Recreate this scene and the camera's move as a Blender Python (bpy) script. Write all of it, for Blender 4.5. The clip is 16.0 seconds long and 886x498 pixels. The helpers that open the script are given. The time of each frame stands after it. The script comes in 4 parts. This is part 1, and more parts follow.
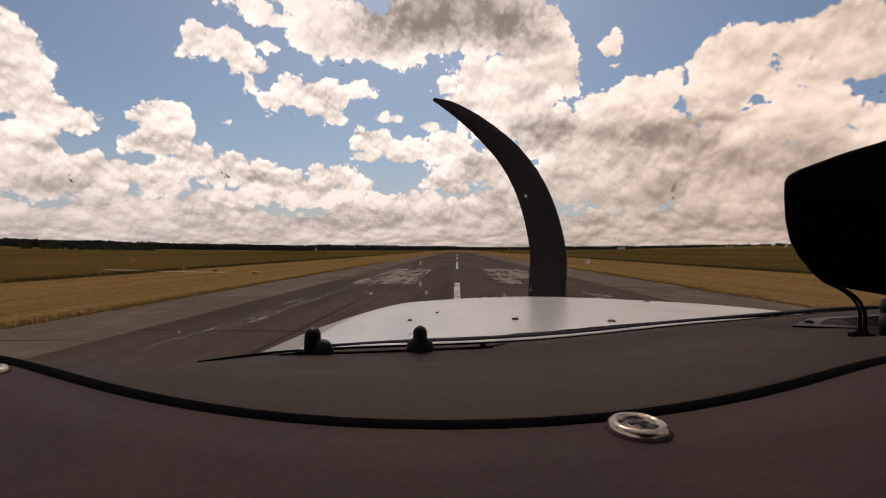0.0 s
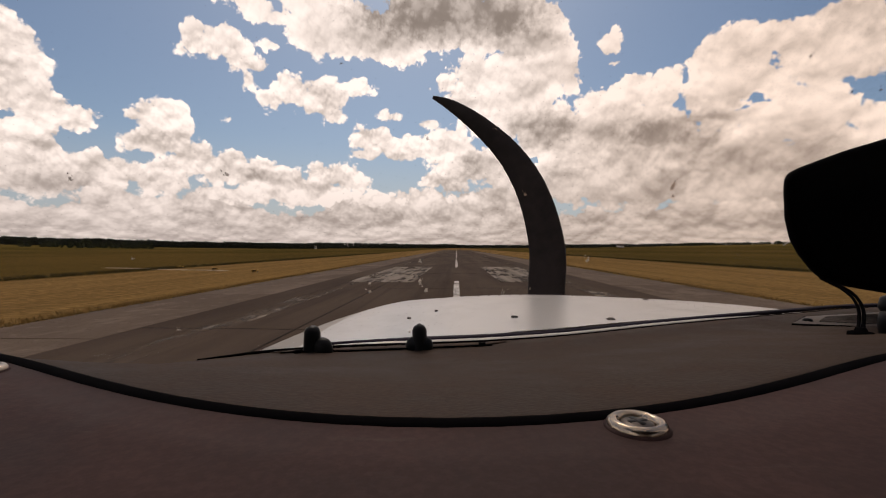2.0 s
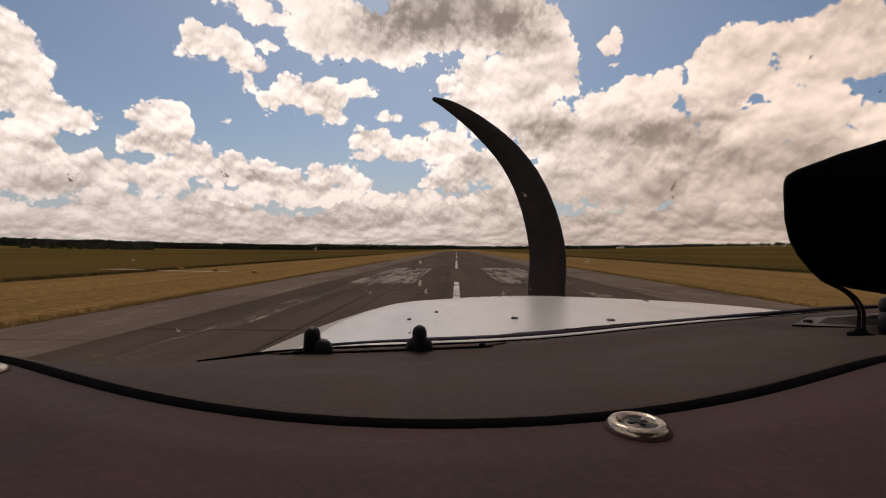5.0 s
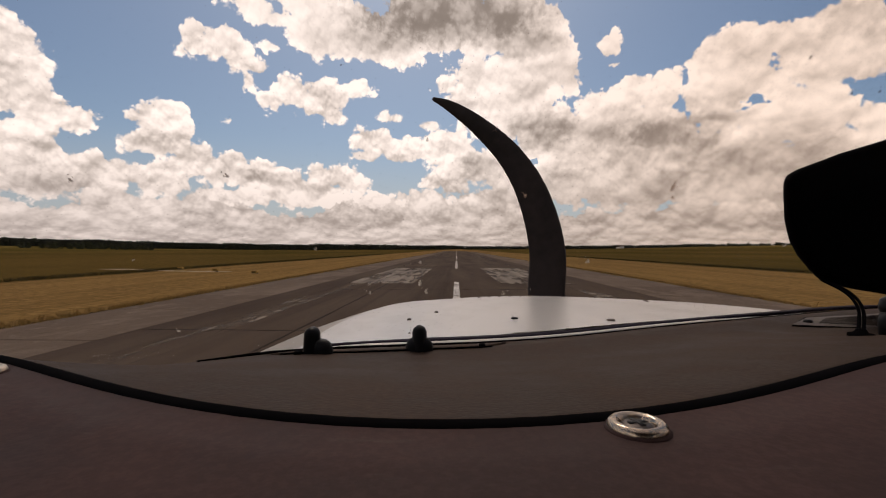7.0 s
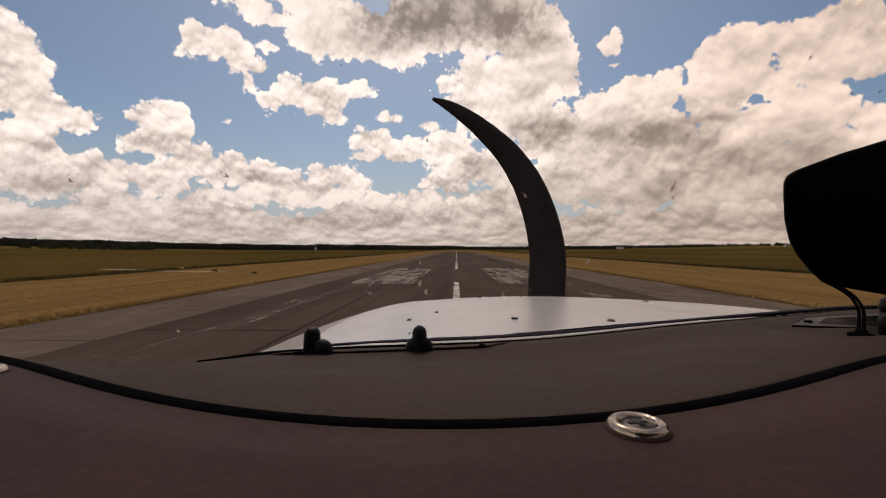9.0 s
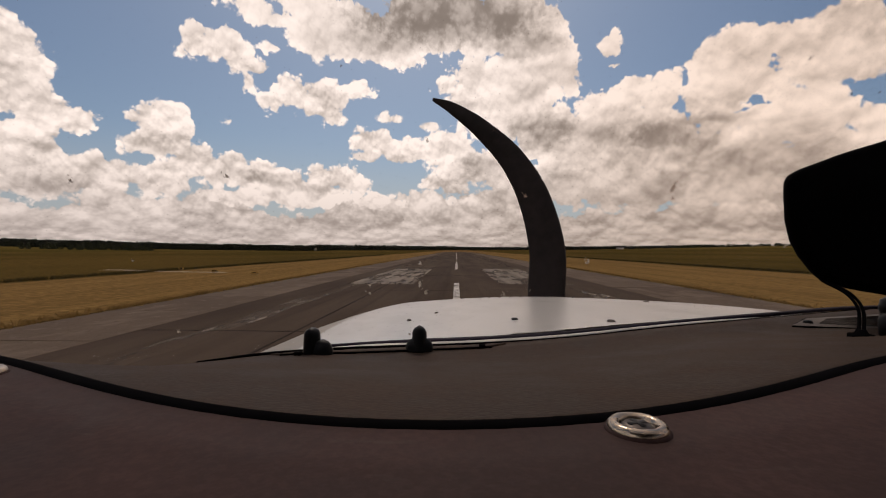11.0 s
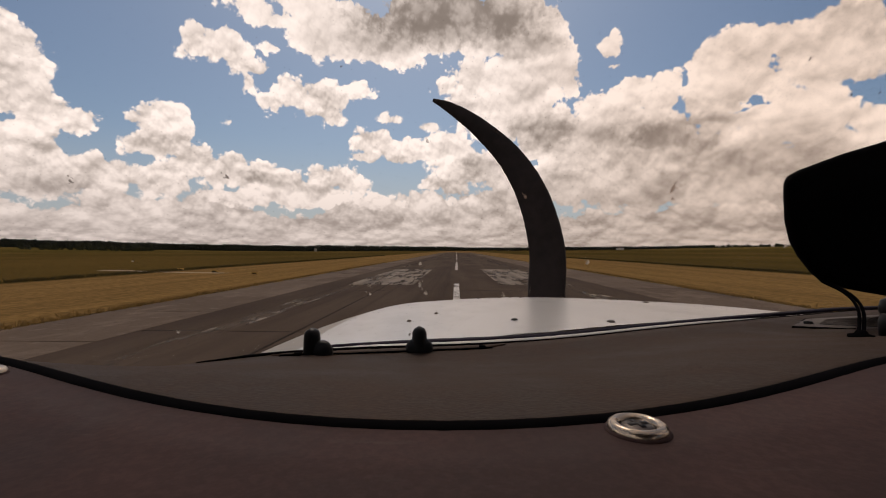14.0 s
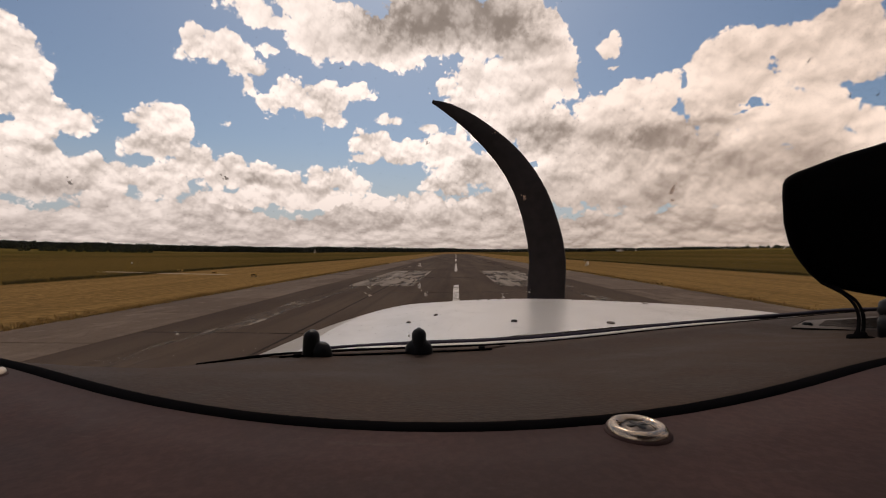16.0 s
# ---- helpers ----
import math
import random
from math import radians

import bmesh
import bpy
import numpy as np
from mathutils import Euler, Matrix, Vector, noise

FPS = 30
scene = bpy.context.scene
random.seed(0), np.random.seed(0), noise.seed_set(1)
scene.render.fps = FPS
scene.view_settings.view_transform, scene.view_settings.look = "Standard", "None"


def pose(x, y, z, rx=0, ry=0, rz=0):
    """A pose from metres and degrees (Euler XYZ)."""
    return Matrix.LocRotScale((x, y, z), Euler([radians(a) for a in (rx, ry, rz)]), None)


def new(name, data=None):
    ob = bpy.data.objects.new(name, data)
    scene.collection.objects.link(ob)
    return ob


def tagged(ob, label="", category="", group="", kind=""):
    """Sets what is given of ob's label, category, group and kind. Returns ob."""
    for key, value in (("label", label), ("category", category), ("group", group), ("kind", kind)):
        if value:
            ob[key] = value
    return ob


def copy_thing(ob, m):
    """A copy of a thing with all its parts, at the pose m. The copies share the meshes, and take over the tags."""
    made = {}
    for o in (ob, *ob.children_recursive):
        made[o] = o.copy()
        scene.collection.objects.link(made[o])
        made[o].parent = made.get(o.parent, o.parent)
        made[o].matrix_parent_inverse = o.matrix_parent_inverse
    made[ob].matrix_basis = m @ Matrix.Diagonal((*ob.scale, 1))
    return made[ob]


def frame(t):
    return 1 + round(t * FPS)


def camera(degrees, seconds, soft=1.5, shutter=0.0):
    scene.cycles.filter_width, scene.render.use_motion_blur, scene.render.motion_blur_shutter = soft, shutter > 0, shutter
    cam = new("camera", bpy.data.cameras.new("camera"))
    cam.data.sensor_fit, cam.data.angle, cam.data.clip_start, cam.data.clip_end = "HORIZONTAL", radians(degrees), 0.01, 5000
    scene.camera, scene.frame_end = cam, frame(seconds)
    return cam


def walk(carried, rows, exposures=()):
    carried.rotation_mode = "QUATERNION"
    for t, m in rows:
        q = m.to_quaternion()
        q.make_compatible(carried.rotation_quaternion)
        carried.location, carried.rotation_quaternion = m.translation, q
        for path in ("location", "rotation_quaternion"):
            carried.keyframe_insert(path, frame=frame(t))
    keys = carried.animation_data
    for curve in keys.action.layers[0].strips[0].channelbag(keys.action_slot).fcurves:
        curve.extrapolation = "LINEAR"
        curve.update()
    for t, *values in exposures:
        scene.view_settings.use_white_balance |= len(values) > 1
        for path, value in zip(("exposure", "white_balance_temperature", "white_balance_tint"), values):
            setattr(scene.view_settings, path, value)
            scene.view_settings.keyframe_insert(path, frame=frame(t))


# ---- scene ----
cam = camera(89.0, 16.0, soft=1.15)

# The camera stands on the glare shield of the aircraft; the mount shakes a little.
EYE = 2.1
HEADING = 1.72
SHAKE = [(0.0, 0.08, 0.07), (0.5, -0.02, 0.04), (1.0, -0.02, 0.04), (1.5, 0.05, 0.0), (2.0, -0.16, 0.0),
         (2.5, -0.21, 0.0), (3.0, -0.1, 0.0), (3.5, -0.1, 0.0), (4.0, 0.0, 0.0), (6.5, -0.03, 0.0),
         (7.0, 0.0, 0.0), (7.5, 0.0, 0.0), (8.0, 0.09, 0.0), (8.5, 0.0, 0.0), (9.0, 0.03, 0.0),
         (11.5, 0.09, 0.0), (12.0, 0.0, 0.0), (12.5, 0.09, 0.0), (13.0, 0.17, 0.0), (13.5, 0.16, 0.0),
         (14.0, 0.16, 0.0), (14.5, 0.09, 0.0), (15.0, 0.09, 0.0), (15.5, 0.11, 0.0), (16.0, 0.34, -0.06)]
walk(cam, [(t, pose(0, 0, EYE, 90 + p, 0, HEADING + a)) for t, p, a in SHAKE],
     exposures=[(0.0, 0.05, 7200, 20), (4.0, 0.03, 7200, 20), (9.0, 0.0, 7200, 20), (11.5, -0.1, 7200, 20), (13.0, -0.1, 7200, 20), (16.0, 0.0, 7200, 20)])


# ---- nodes ----
class Nodes:
    """Short hand for one node tree."""

    def __init__(self, tree):
        self.tree = tree

    def add(self, kind, inputs=(), operation=None, blend=None, feature=None, group=None):
        n = self.tree.nodes.new(kind)
        if operation:
            n.operation = operation
        if blend:
            n.data_type, n.blend_type = "RGBA", blend
        if feature:
            n.feature = feature
        if group:
            n.node_tree = group
        for key, value in dict(inputs).items():
            self.put(n.inputs[key], value)
        return n

    def put(self, socket, value):
        if isinstance(value, bpy.types.NodeSocket):
            self.tree.links.new(value, socket)
        else:
            socket.default_value = value

    def math(self, op, a, b=0.0, c=0.0, clamp=False):
        n = self.add("ShaderNodeMath", {0: a, 1: b, 2: c}, operation=op)
        n.use_clamp = clamp
        return n.outputs[0]

    def vec(self, op, a, b=(0, 0, 0), c=(0, 0, 0)):
        n = self.add("ShaderNodeVectorMath", {0: a, 1: b, 2: c}, operation=op)
        return n.outputs["Value"] if op in ("LENGTH", "DOT_PRODUCT") else n.outputs["Vector"]

    def ramp(self, x, lo, hi, a=0.0, b=1.0, smooth=True):
        n = self.add("ShaderNodeMapRange", {0: x, 1: lo, 2: hi, 3: a, 4: b})
        n.interpolation_type = "SMOOTHSTEP" if smooth else "LINEAR"
        return n.outputs[0]

    def mix(self, f, a, b, blend="MIX"):
        n = self.add("ShaderNodeMix", blend=blend)
        self.put(n.inputs[0], f)
        self.put(n.inputs[6], a if isinstance(a, bpy.types.NodeSocket) else (*a[:3], 1))
        self.put(n.inputs[7], b if isinstance(b, bpy.types.NodeSocket) else (*b[:3], 1))
        return n.outputs[2]

    def noise(self, where, scale, detail=4.0, rough=0.55, out=0, kind="FBM", lac=2.0):
        n = self.add("ShaderNodeTexNoise", {"Vector": where, "Scale": scale, "Detail": detail, "Roughness": rough, "Lacunarity": lac})
        n.noise_type = kind
        return n.outputs[out]


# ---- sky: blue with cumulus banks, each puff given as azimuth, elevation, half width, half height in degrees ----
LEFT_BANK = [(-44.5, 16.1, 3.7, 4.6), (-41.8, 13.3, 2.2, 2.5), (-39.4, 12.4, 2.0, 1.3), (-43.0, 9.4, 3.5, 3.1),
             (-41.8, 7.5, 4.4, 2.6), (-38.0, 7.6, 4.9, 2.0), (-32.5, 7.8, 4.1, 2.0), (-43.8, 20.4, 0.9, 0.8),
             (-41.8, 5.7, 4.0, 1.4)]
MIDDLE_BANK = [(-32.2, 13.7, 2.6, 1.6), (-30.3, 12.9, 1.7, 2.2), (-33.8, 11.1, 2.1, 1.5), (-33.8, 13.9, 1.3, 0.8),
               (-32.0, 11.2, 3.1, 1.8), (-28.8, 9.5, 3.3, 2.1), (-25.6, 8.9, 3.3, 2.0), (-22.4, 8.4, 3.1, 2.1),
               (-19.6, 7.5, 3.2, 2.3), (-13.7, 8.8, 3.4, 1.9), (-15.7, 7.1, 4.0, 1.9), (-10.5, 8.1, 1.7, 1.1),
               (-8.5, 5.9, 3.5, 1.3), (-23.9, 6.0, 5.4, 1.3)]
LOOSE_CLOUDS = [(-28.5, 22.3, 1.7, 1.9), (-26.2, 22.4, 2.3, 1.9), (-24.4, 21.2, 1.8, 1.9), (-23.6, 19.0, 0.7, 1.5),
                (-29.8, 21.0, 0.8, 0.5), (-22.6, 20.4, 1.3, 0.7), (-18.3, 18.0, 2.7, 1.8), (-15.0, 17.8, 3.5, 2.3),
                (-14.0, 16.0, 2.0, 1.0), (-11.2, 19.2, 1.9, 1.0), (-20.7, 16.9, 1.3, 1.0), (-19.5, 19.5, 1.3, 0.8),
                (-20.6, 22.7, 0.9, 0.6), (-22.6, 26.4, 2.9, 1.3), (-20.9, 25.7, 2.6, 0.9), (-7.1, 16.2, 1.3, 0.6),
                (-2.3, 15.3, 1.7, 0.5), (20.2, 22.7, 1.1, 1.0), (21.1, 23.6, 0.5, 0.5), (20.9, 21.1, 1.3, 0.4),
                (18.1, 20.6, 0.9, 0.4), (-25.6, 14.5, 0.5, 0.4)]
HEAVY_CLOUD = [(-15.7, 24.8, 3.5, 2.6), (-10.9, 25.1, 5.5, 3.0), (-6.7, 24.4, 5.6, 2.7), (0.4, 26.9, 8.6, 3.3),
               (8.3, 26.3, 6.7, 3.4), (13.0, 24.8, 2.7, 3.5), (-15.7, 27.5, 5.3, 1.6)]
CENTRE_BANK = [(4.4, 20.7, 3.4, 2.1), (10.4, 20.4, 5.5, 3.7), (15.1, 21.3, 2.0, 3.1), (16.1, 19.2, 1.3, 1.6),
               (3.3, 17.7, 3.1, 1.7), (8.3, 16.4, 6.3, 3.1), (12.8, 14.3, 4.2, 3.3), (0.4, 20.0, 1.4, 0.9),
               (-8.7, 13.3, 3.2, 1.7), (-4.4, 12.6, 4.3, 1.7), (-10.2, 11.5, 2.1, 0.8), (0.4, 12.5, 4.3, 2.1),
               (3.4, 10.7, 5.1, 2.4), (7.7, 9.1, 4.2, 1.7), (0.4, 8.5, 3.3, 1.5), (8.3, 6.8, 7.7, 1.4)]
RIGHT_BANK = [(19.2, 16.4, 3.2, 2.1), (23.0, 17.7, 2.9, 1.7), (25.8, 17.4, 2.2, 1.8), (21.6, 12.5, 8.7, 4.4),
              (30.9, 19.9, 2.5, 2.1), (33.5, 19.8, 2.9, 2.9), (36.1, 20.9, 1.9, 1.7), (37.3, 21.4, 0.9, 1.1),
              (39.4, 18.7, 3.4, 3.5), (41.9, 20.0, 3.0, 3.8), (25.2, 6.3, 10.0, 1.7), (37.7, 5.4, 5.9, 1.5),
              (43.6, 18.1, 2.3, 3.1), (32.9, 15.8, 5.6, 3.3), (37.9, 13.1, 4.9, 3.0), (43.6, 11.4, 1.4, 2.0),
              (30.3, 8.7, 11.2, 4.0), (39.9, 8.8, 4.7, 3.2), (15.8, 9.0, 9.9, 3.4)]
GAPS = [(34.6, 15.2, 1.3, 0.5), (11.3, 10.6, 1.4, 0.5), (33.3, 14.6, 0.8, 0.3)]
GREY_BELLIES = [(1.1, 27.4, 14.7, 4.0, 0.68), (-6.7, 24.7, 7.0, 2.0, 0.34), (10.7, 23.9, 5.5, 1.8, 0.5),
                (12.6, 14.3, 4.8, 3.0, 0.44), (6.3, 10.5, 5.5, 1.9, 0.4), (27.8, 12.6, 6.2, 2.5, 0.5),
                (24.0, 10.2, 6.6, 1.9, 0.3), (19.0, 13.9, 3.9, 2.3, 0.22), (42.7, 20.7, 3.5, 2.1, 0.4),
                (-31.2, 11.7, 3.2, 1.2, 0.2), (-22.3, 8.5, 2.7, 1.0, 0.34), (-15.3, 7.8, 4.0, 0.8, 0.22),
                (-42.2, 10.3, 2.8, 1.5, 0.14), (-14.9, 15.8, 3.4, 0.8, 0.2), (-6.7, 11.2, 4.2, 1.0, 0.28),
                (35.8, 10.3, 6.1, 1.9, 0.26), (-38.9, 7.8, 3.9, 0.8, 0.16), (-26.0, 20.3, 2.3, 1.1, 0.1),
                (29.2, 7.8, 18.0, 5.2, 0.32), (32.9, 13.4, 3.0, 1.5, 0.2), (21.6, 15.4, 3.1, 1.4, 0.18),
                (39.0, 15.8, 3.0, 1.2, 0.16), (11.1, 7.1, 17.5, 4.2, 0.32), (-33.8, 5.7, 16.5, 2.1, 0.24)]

world = bpy.data.worlds.new("sky")
scene.world = world
world.use_nodes = True
SUN_EL, SUN_AZ = 52.0, -6.0

# the cauliflower relief of cumulus, in degrees; the second input squeezes it towards the horizon
billows = bpy.data.node_groups.new("cloud_billows", "ShaderNodeTree")
billows.interface.new_socket("Where", in_out="INPUT", socket_type="NodeSocketVector")
billows.interface.new_socket("Lumps", in_out="OUTPUT", socket_type="NodeSocketFloat")
billows.interface.new_socket("Fine", in_out="OUTPUT", socket_type="NodeSocketFloat")
g = Nodes(billows)
gin, gout = g.add("NodeGroupInput"), g.add("NodeGroupOutput")
bent = g.vec("MULTIPLY_ADD", g.vec("SUBTRACT", g.noise(gin.outputs[0], 0.5, 2.0, 0.5, 1), (0.5, 0.5, 0.5)), (0.8, 0.8, 0), gin.outputs[0])
lobes = g.add("ShaderNodeTexVoronoi", {"Vector": bent, "Scale": 0.4, "Detail": 2.6, "Roughness": 0.46, "Lacunarity": 2.5, "Smoothness": 0.12}, feature="SMOOTH_F1")
lobes.normalize = True
fine = g.noise(gin.outputs[0], 1.1, 6.0, 0.62)
g.put(gout.inputs[0], g.math("MULTIPLY_ADD", lobes.outputs[0], -6.0, 1.7))
g.put(gout.inputs[1], g.math("SUBTRACT", fine, 0.5))

w = Nodes(world.node_tree)
world.node_tree.nodes.clear()
way = w.add("ShaderNodeTexCoord").outputs["Generated"]
sp = w.add("ShaderNodeSeparateXYZ", {0: way})
turned = w.math("ADD", w.math("ARCTAN2", sp.outputs[0], sp.outputs[1]), radians(HEADING))
azimuth = w.math("MULTIPLY", turned, 180 / math.pi)
height = w.math("MULTIPLY", w.math("ARCSINE", sp.outputs[2]), 180 / math.pi)
place = w.add("ShaderNodeCombineXYZ", {0: azimuth, 1: height, 2: 0.0}).outputs[0]
stir = w.vec("SUBTRACT", w.noise(place, 0.3, 3.0, 0.55, 1), (0.5, 0.5, 0.5))
stirred = w.vec("MULTIPLY_ADD", stir, (2.2, 1.8, 0), place)


def puff_distance(p, az, el, hw, hh):
    return w.vec("LENGTH", w.vec("MULTIPLY_ADD", p, (1 / hw, 1 / hh, 0), (-az / hw, -el / hh, 0)))


def inside(p, puffs, melt):
    """Degrees by which p lies inside the puffs, melted together."""
    body = None
    for puff in puffs:
        k = min(puff[2], puff[3]) * 0.8 + 0.15
        d = w.math("MULTIPLY_ADD", puff_distance(p, *puff), -k, k)
        body = d if body is None else w.math("SMOOTH_MAX", body, d, melt)
    return body


def relief_at(p):
    n = w.add("ShaderNodeGroup", group=billows)
    w.put(n.inputs[0], p)
    return n.outputs


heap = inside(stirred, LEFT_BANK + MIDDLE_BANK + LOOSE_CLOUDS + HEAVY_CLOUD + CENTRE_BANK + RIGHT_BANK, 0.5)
# beside, above and behind, broken cumulus goes on
rest = w.math("MULTIPLY_ADD", w.noise(place, 0.06, 2.0, 0.5), 9.0, -4.6)
away = w.math("MAXIMUM", w.ramp(w.math("ABSOLUTE", azimuth), 47, 56), w.ramp(height, 29.5, 36))
heap = w.math("ADD", w.math("MULTIPLY", heap, w.math("SUBTRACT", 1.0, away)), w.math("MULTIPLY", rest, away))

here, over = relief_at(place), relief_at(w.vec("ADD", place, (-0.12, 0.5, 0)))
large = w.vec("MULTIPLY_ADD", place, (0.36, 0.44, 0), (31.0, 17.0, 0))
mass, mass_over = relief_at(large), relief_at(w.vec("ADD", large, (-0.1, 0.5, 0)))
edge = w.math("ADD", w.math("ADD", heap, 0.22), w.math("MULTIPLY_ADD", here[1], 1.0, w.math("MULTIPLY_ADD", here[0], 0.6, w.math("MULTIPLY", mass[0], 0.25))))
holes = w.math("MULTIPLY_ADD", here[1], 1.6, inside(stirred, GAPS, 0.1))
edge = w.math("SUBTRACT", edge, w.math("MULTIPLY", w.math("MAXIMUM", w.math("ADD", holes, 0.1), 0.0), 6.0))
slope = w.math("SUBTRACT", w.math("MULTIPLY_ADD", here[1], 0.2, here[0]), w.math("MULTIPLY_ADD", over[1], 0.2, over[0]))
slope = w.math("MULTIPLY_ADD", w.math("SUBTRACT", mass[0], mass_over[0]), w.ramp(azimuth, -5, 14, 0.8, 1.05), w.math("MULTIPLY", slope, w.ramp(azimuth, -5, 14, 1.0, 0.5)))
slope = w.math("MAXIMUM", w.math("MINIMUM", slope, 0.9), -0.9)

# the far field of cumulus along the horizon, flatter and finer towards it
deep = w.math("MULTIPLY", w.math("LOGARITHM", w.math("ADD", w.math("MAXIMUM", height, -0.5), 1.3), math.e), 5.2)
flat = w.add("ShaderNodeCombineXYZ", {0: w.math("MULTIPLY", azimuth, 0.75), 1: deep, 2: 7.0}).outputs[0]
row_here, row_over = relief_at(flat), relief_at(w.vec("ADD", flat, (-0.1, 0.7, 0)))
row_slope = w.math("SUBTRACT", w.math("MULTIPLY_ADD", row_here[1], 0.25, row_here[0]), w.math("MULTIPLY_ADD", row_over[1], 0.25, row_over[0]))
row_slope = w.math("MAXIMUM", w.math("MINIMUM", row_slope, 0.8), -0.8)
row_edge = w.math("MULTIPLY_ADD", row_here[0], 0.9, w.math("ADD", w.math("MULTIPLY", row_here[1], 1.2), w.ramp(height, 2.5, 10.0, 2.0, -2.4, False)))
row_edge = w.math("MULTIPLY_ADD", w.math("SUBTRACT", w.noise(flat, 0.14, 1.0, 0.5), 0.5), 5.0, row_edge)
is_row = w.ramp(w.math("SUBTRACT", row_edge, edge), -0.2, 0.5)

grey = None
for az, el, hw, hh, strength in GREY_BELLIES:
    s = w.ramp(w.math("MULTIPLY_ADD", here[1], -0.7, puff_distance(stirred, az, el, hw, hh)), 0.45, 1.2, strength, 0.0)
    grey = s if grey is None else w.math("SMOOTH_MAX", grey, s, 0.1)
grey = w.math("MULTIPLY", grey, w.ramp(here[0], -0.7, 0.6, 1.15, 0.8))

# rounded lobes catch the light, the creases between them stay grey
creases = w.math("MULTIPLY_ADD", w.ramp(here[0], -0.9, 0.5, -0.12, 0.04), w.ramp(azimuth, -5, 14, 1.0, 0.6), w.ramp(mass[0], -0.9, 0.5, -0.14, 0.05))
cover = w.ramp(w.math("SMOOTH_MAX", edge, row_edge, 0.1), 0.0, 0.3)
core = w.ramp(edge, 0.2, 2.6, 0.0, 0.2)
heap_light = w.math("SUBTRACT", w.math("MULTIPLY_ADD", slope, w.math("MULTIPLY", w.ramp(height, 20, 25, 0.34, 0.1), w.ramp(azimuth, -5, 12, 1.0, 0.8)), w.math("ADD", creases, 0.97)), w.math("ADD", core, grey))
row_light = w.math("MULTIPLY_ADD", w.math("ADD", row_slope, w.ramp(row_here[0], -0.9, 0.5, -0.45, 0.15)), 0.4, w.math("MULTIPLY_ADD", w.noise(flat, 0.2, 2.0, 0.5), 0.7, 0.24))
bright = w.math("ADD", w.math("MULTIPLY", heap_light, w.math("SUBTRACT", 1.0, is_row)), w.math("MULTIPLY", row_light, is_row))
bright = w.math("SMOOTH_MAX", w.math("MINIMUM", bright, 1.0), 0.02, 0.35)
sky = w.add("ShaderNodeTexSky")
sky.sky_type, sky.sun_disc, sky.altitude, sky.dust_density = "NISHITA", False, 80.0, 1.4
sky.sun_elevation, sky.sun_rotation = radians(SUN_EL), radians(SUN_AZ)
blue = w.mix(1.0, sky.outputs[0], (0.054, 0.0665, 0.073), "MULTIPLY")
blue = w.mix(w.ramp(height, 3, 14, 0.55, 0.0), blue, (0.4, 0.45, 0.52))
warm = w.mix(w.ramp(azimuth, 0, 40), (1.08, 1.04, 1.0), (0.96, 0.85, 0.755))
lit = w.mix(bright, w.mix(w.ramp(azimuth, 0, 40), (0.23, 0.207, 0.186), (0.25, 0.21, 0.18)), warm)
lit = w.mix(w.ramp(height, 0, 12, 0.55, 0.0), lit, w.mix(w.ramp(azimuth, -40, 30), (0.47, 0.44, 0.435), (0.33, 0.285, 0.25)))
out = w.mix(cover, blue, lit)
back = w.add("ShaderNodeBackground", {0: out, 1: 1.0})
w.add("ShaderNodeOutputWorld", {0: back.outputs[0]})

sun_data = bpy.data.lights.new("sun", "SUN")
sun_data.energy, sun_data.angle, sun_data.color = 0.9, radians(14), (1.0, 0.93, 0.82)
sun = new("sun", sun_data)
sun.matrix_world = Matrix.Translation((0, 0, 60)) @ pose(0, 0, 0, 90 - SUN_EL, 0, 180 - SUN_AZ) 


# ---- materials ----
def material(name, rough=0.6, metal=0.0, spec=0.5):
    m = bpy.data.materials.new(name)
    m.use_nodes = True
    n = Nodes(m.node_tree)
    n.bsdf = m.node_tree.nodes["Principled BSDF"]
    n.where = n.add("ShaderNodeTexCoord").outputs["Object"]
    n.put(n.bsdf.inputs["Roughness"], rough)
    n.put(n.bsdf.inputs["Metallic"], metal)
    n.put(n.bsdf.inputs["Specular IOR Level"], spec)
    return m, n


def relief(n, height_socket, strength, distance):
    b = n.add("ShaderNodeBump", {"Height": height_socket, "Strength": strength, "Distance": distance})
    n.put(n.bsdf.inputs["Normal"], b.outputs[0])


def plain(name, colour, rough=0.5, metal=0.0, spec=0.5, vary=0.15, scale=40.0, bump=0.0):
    """Paint, plastic or metal with fine wear at two scales."""
    m, n = material(name, rough, metal, spec)
    fine, broad = n.noise(n.where, scale, 5), n.noise(n.where, scale / 9, 3)
    f = n.math("MULTIPLY_ADD", broad, 0.6, n.math("MULTIPLY", fine, 0.4))
    dark = [c * (1 - vary) for c in colour]
    light = [min(1, c * (1 + vary)) for c in colour]
    n.put(n.bsdf.inputs["Base Color"], n.mix(n.ramp(f, 0.32, 0.68), dark, light))
    n.put(n.bsdf.inputs["Roughness"], n.ramp(broad, 0.3, 0.7, rough * 0.85, min(1, rough * 1.15)))
    if bump:
        relief(n, fine, 0.5, bump)
    return m


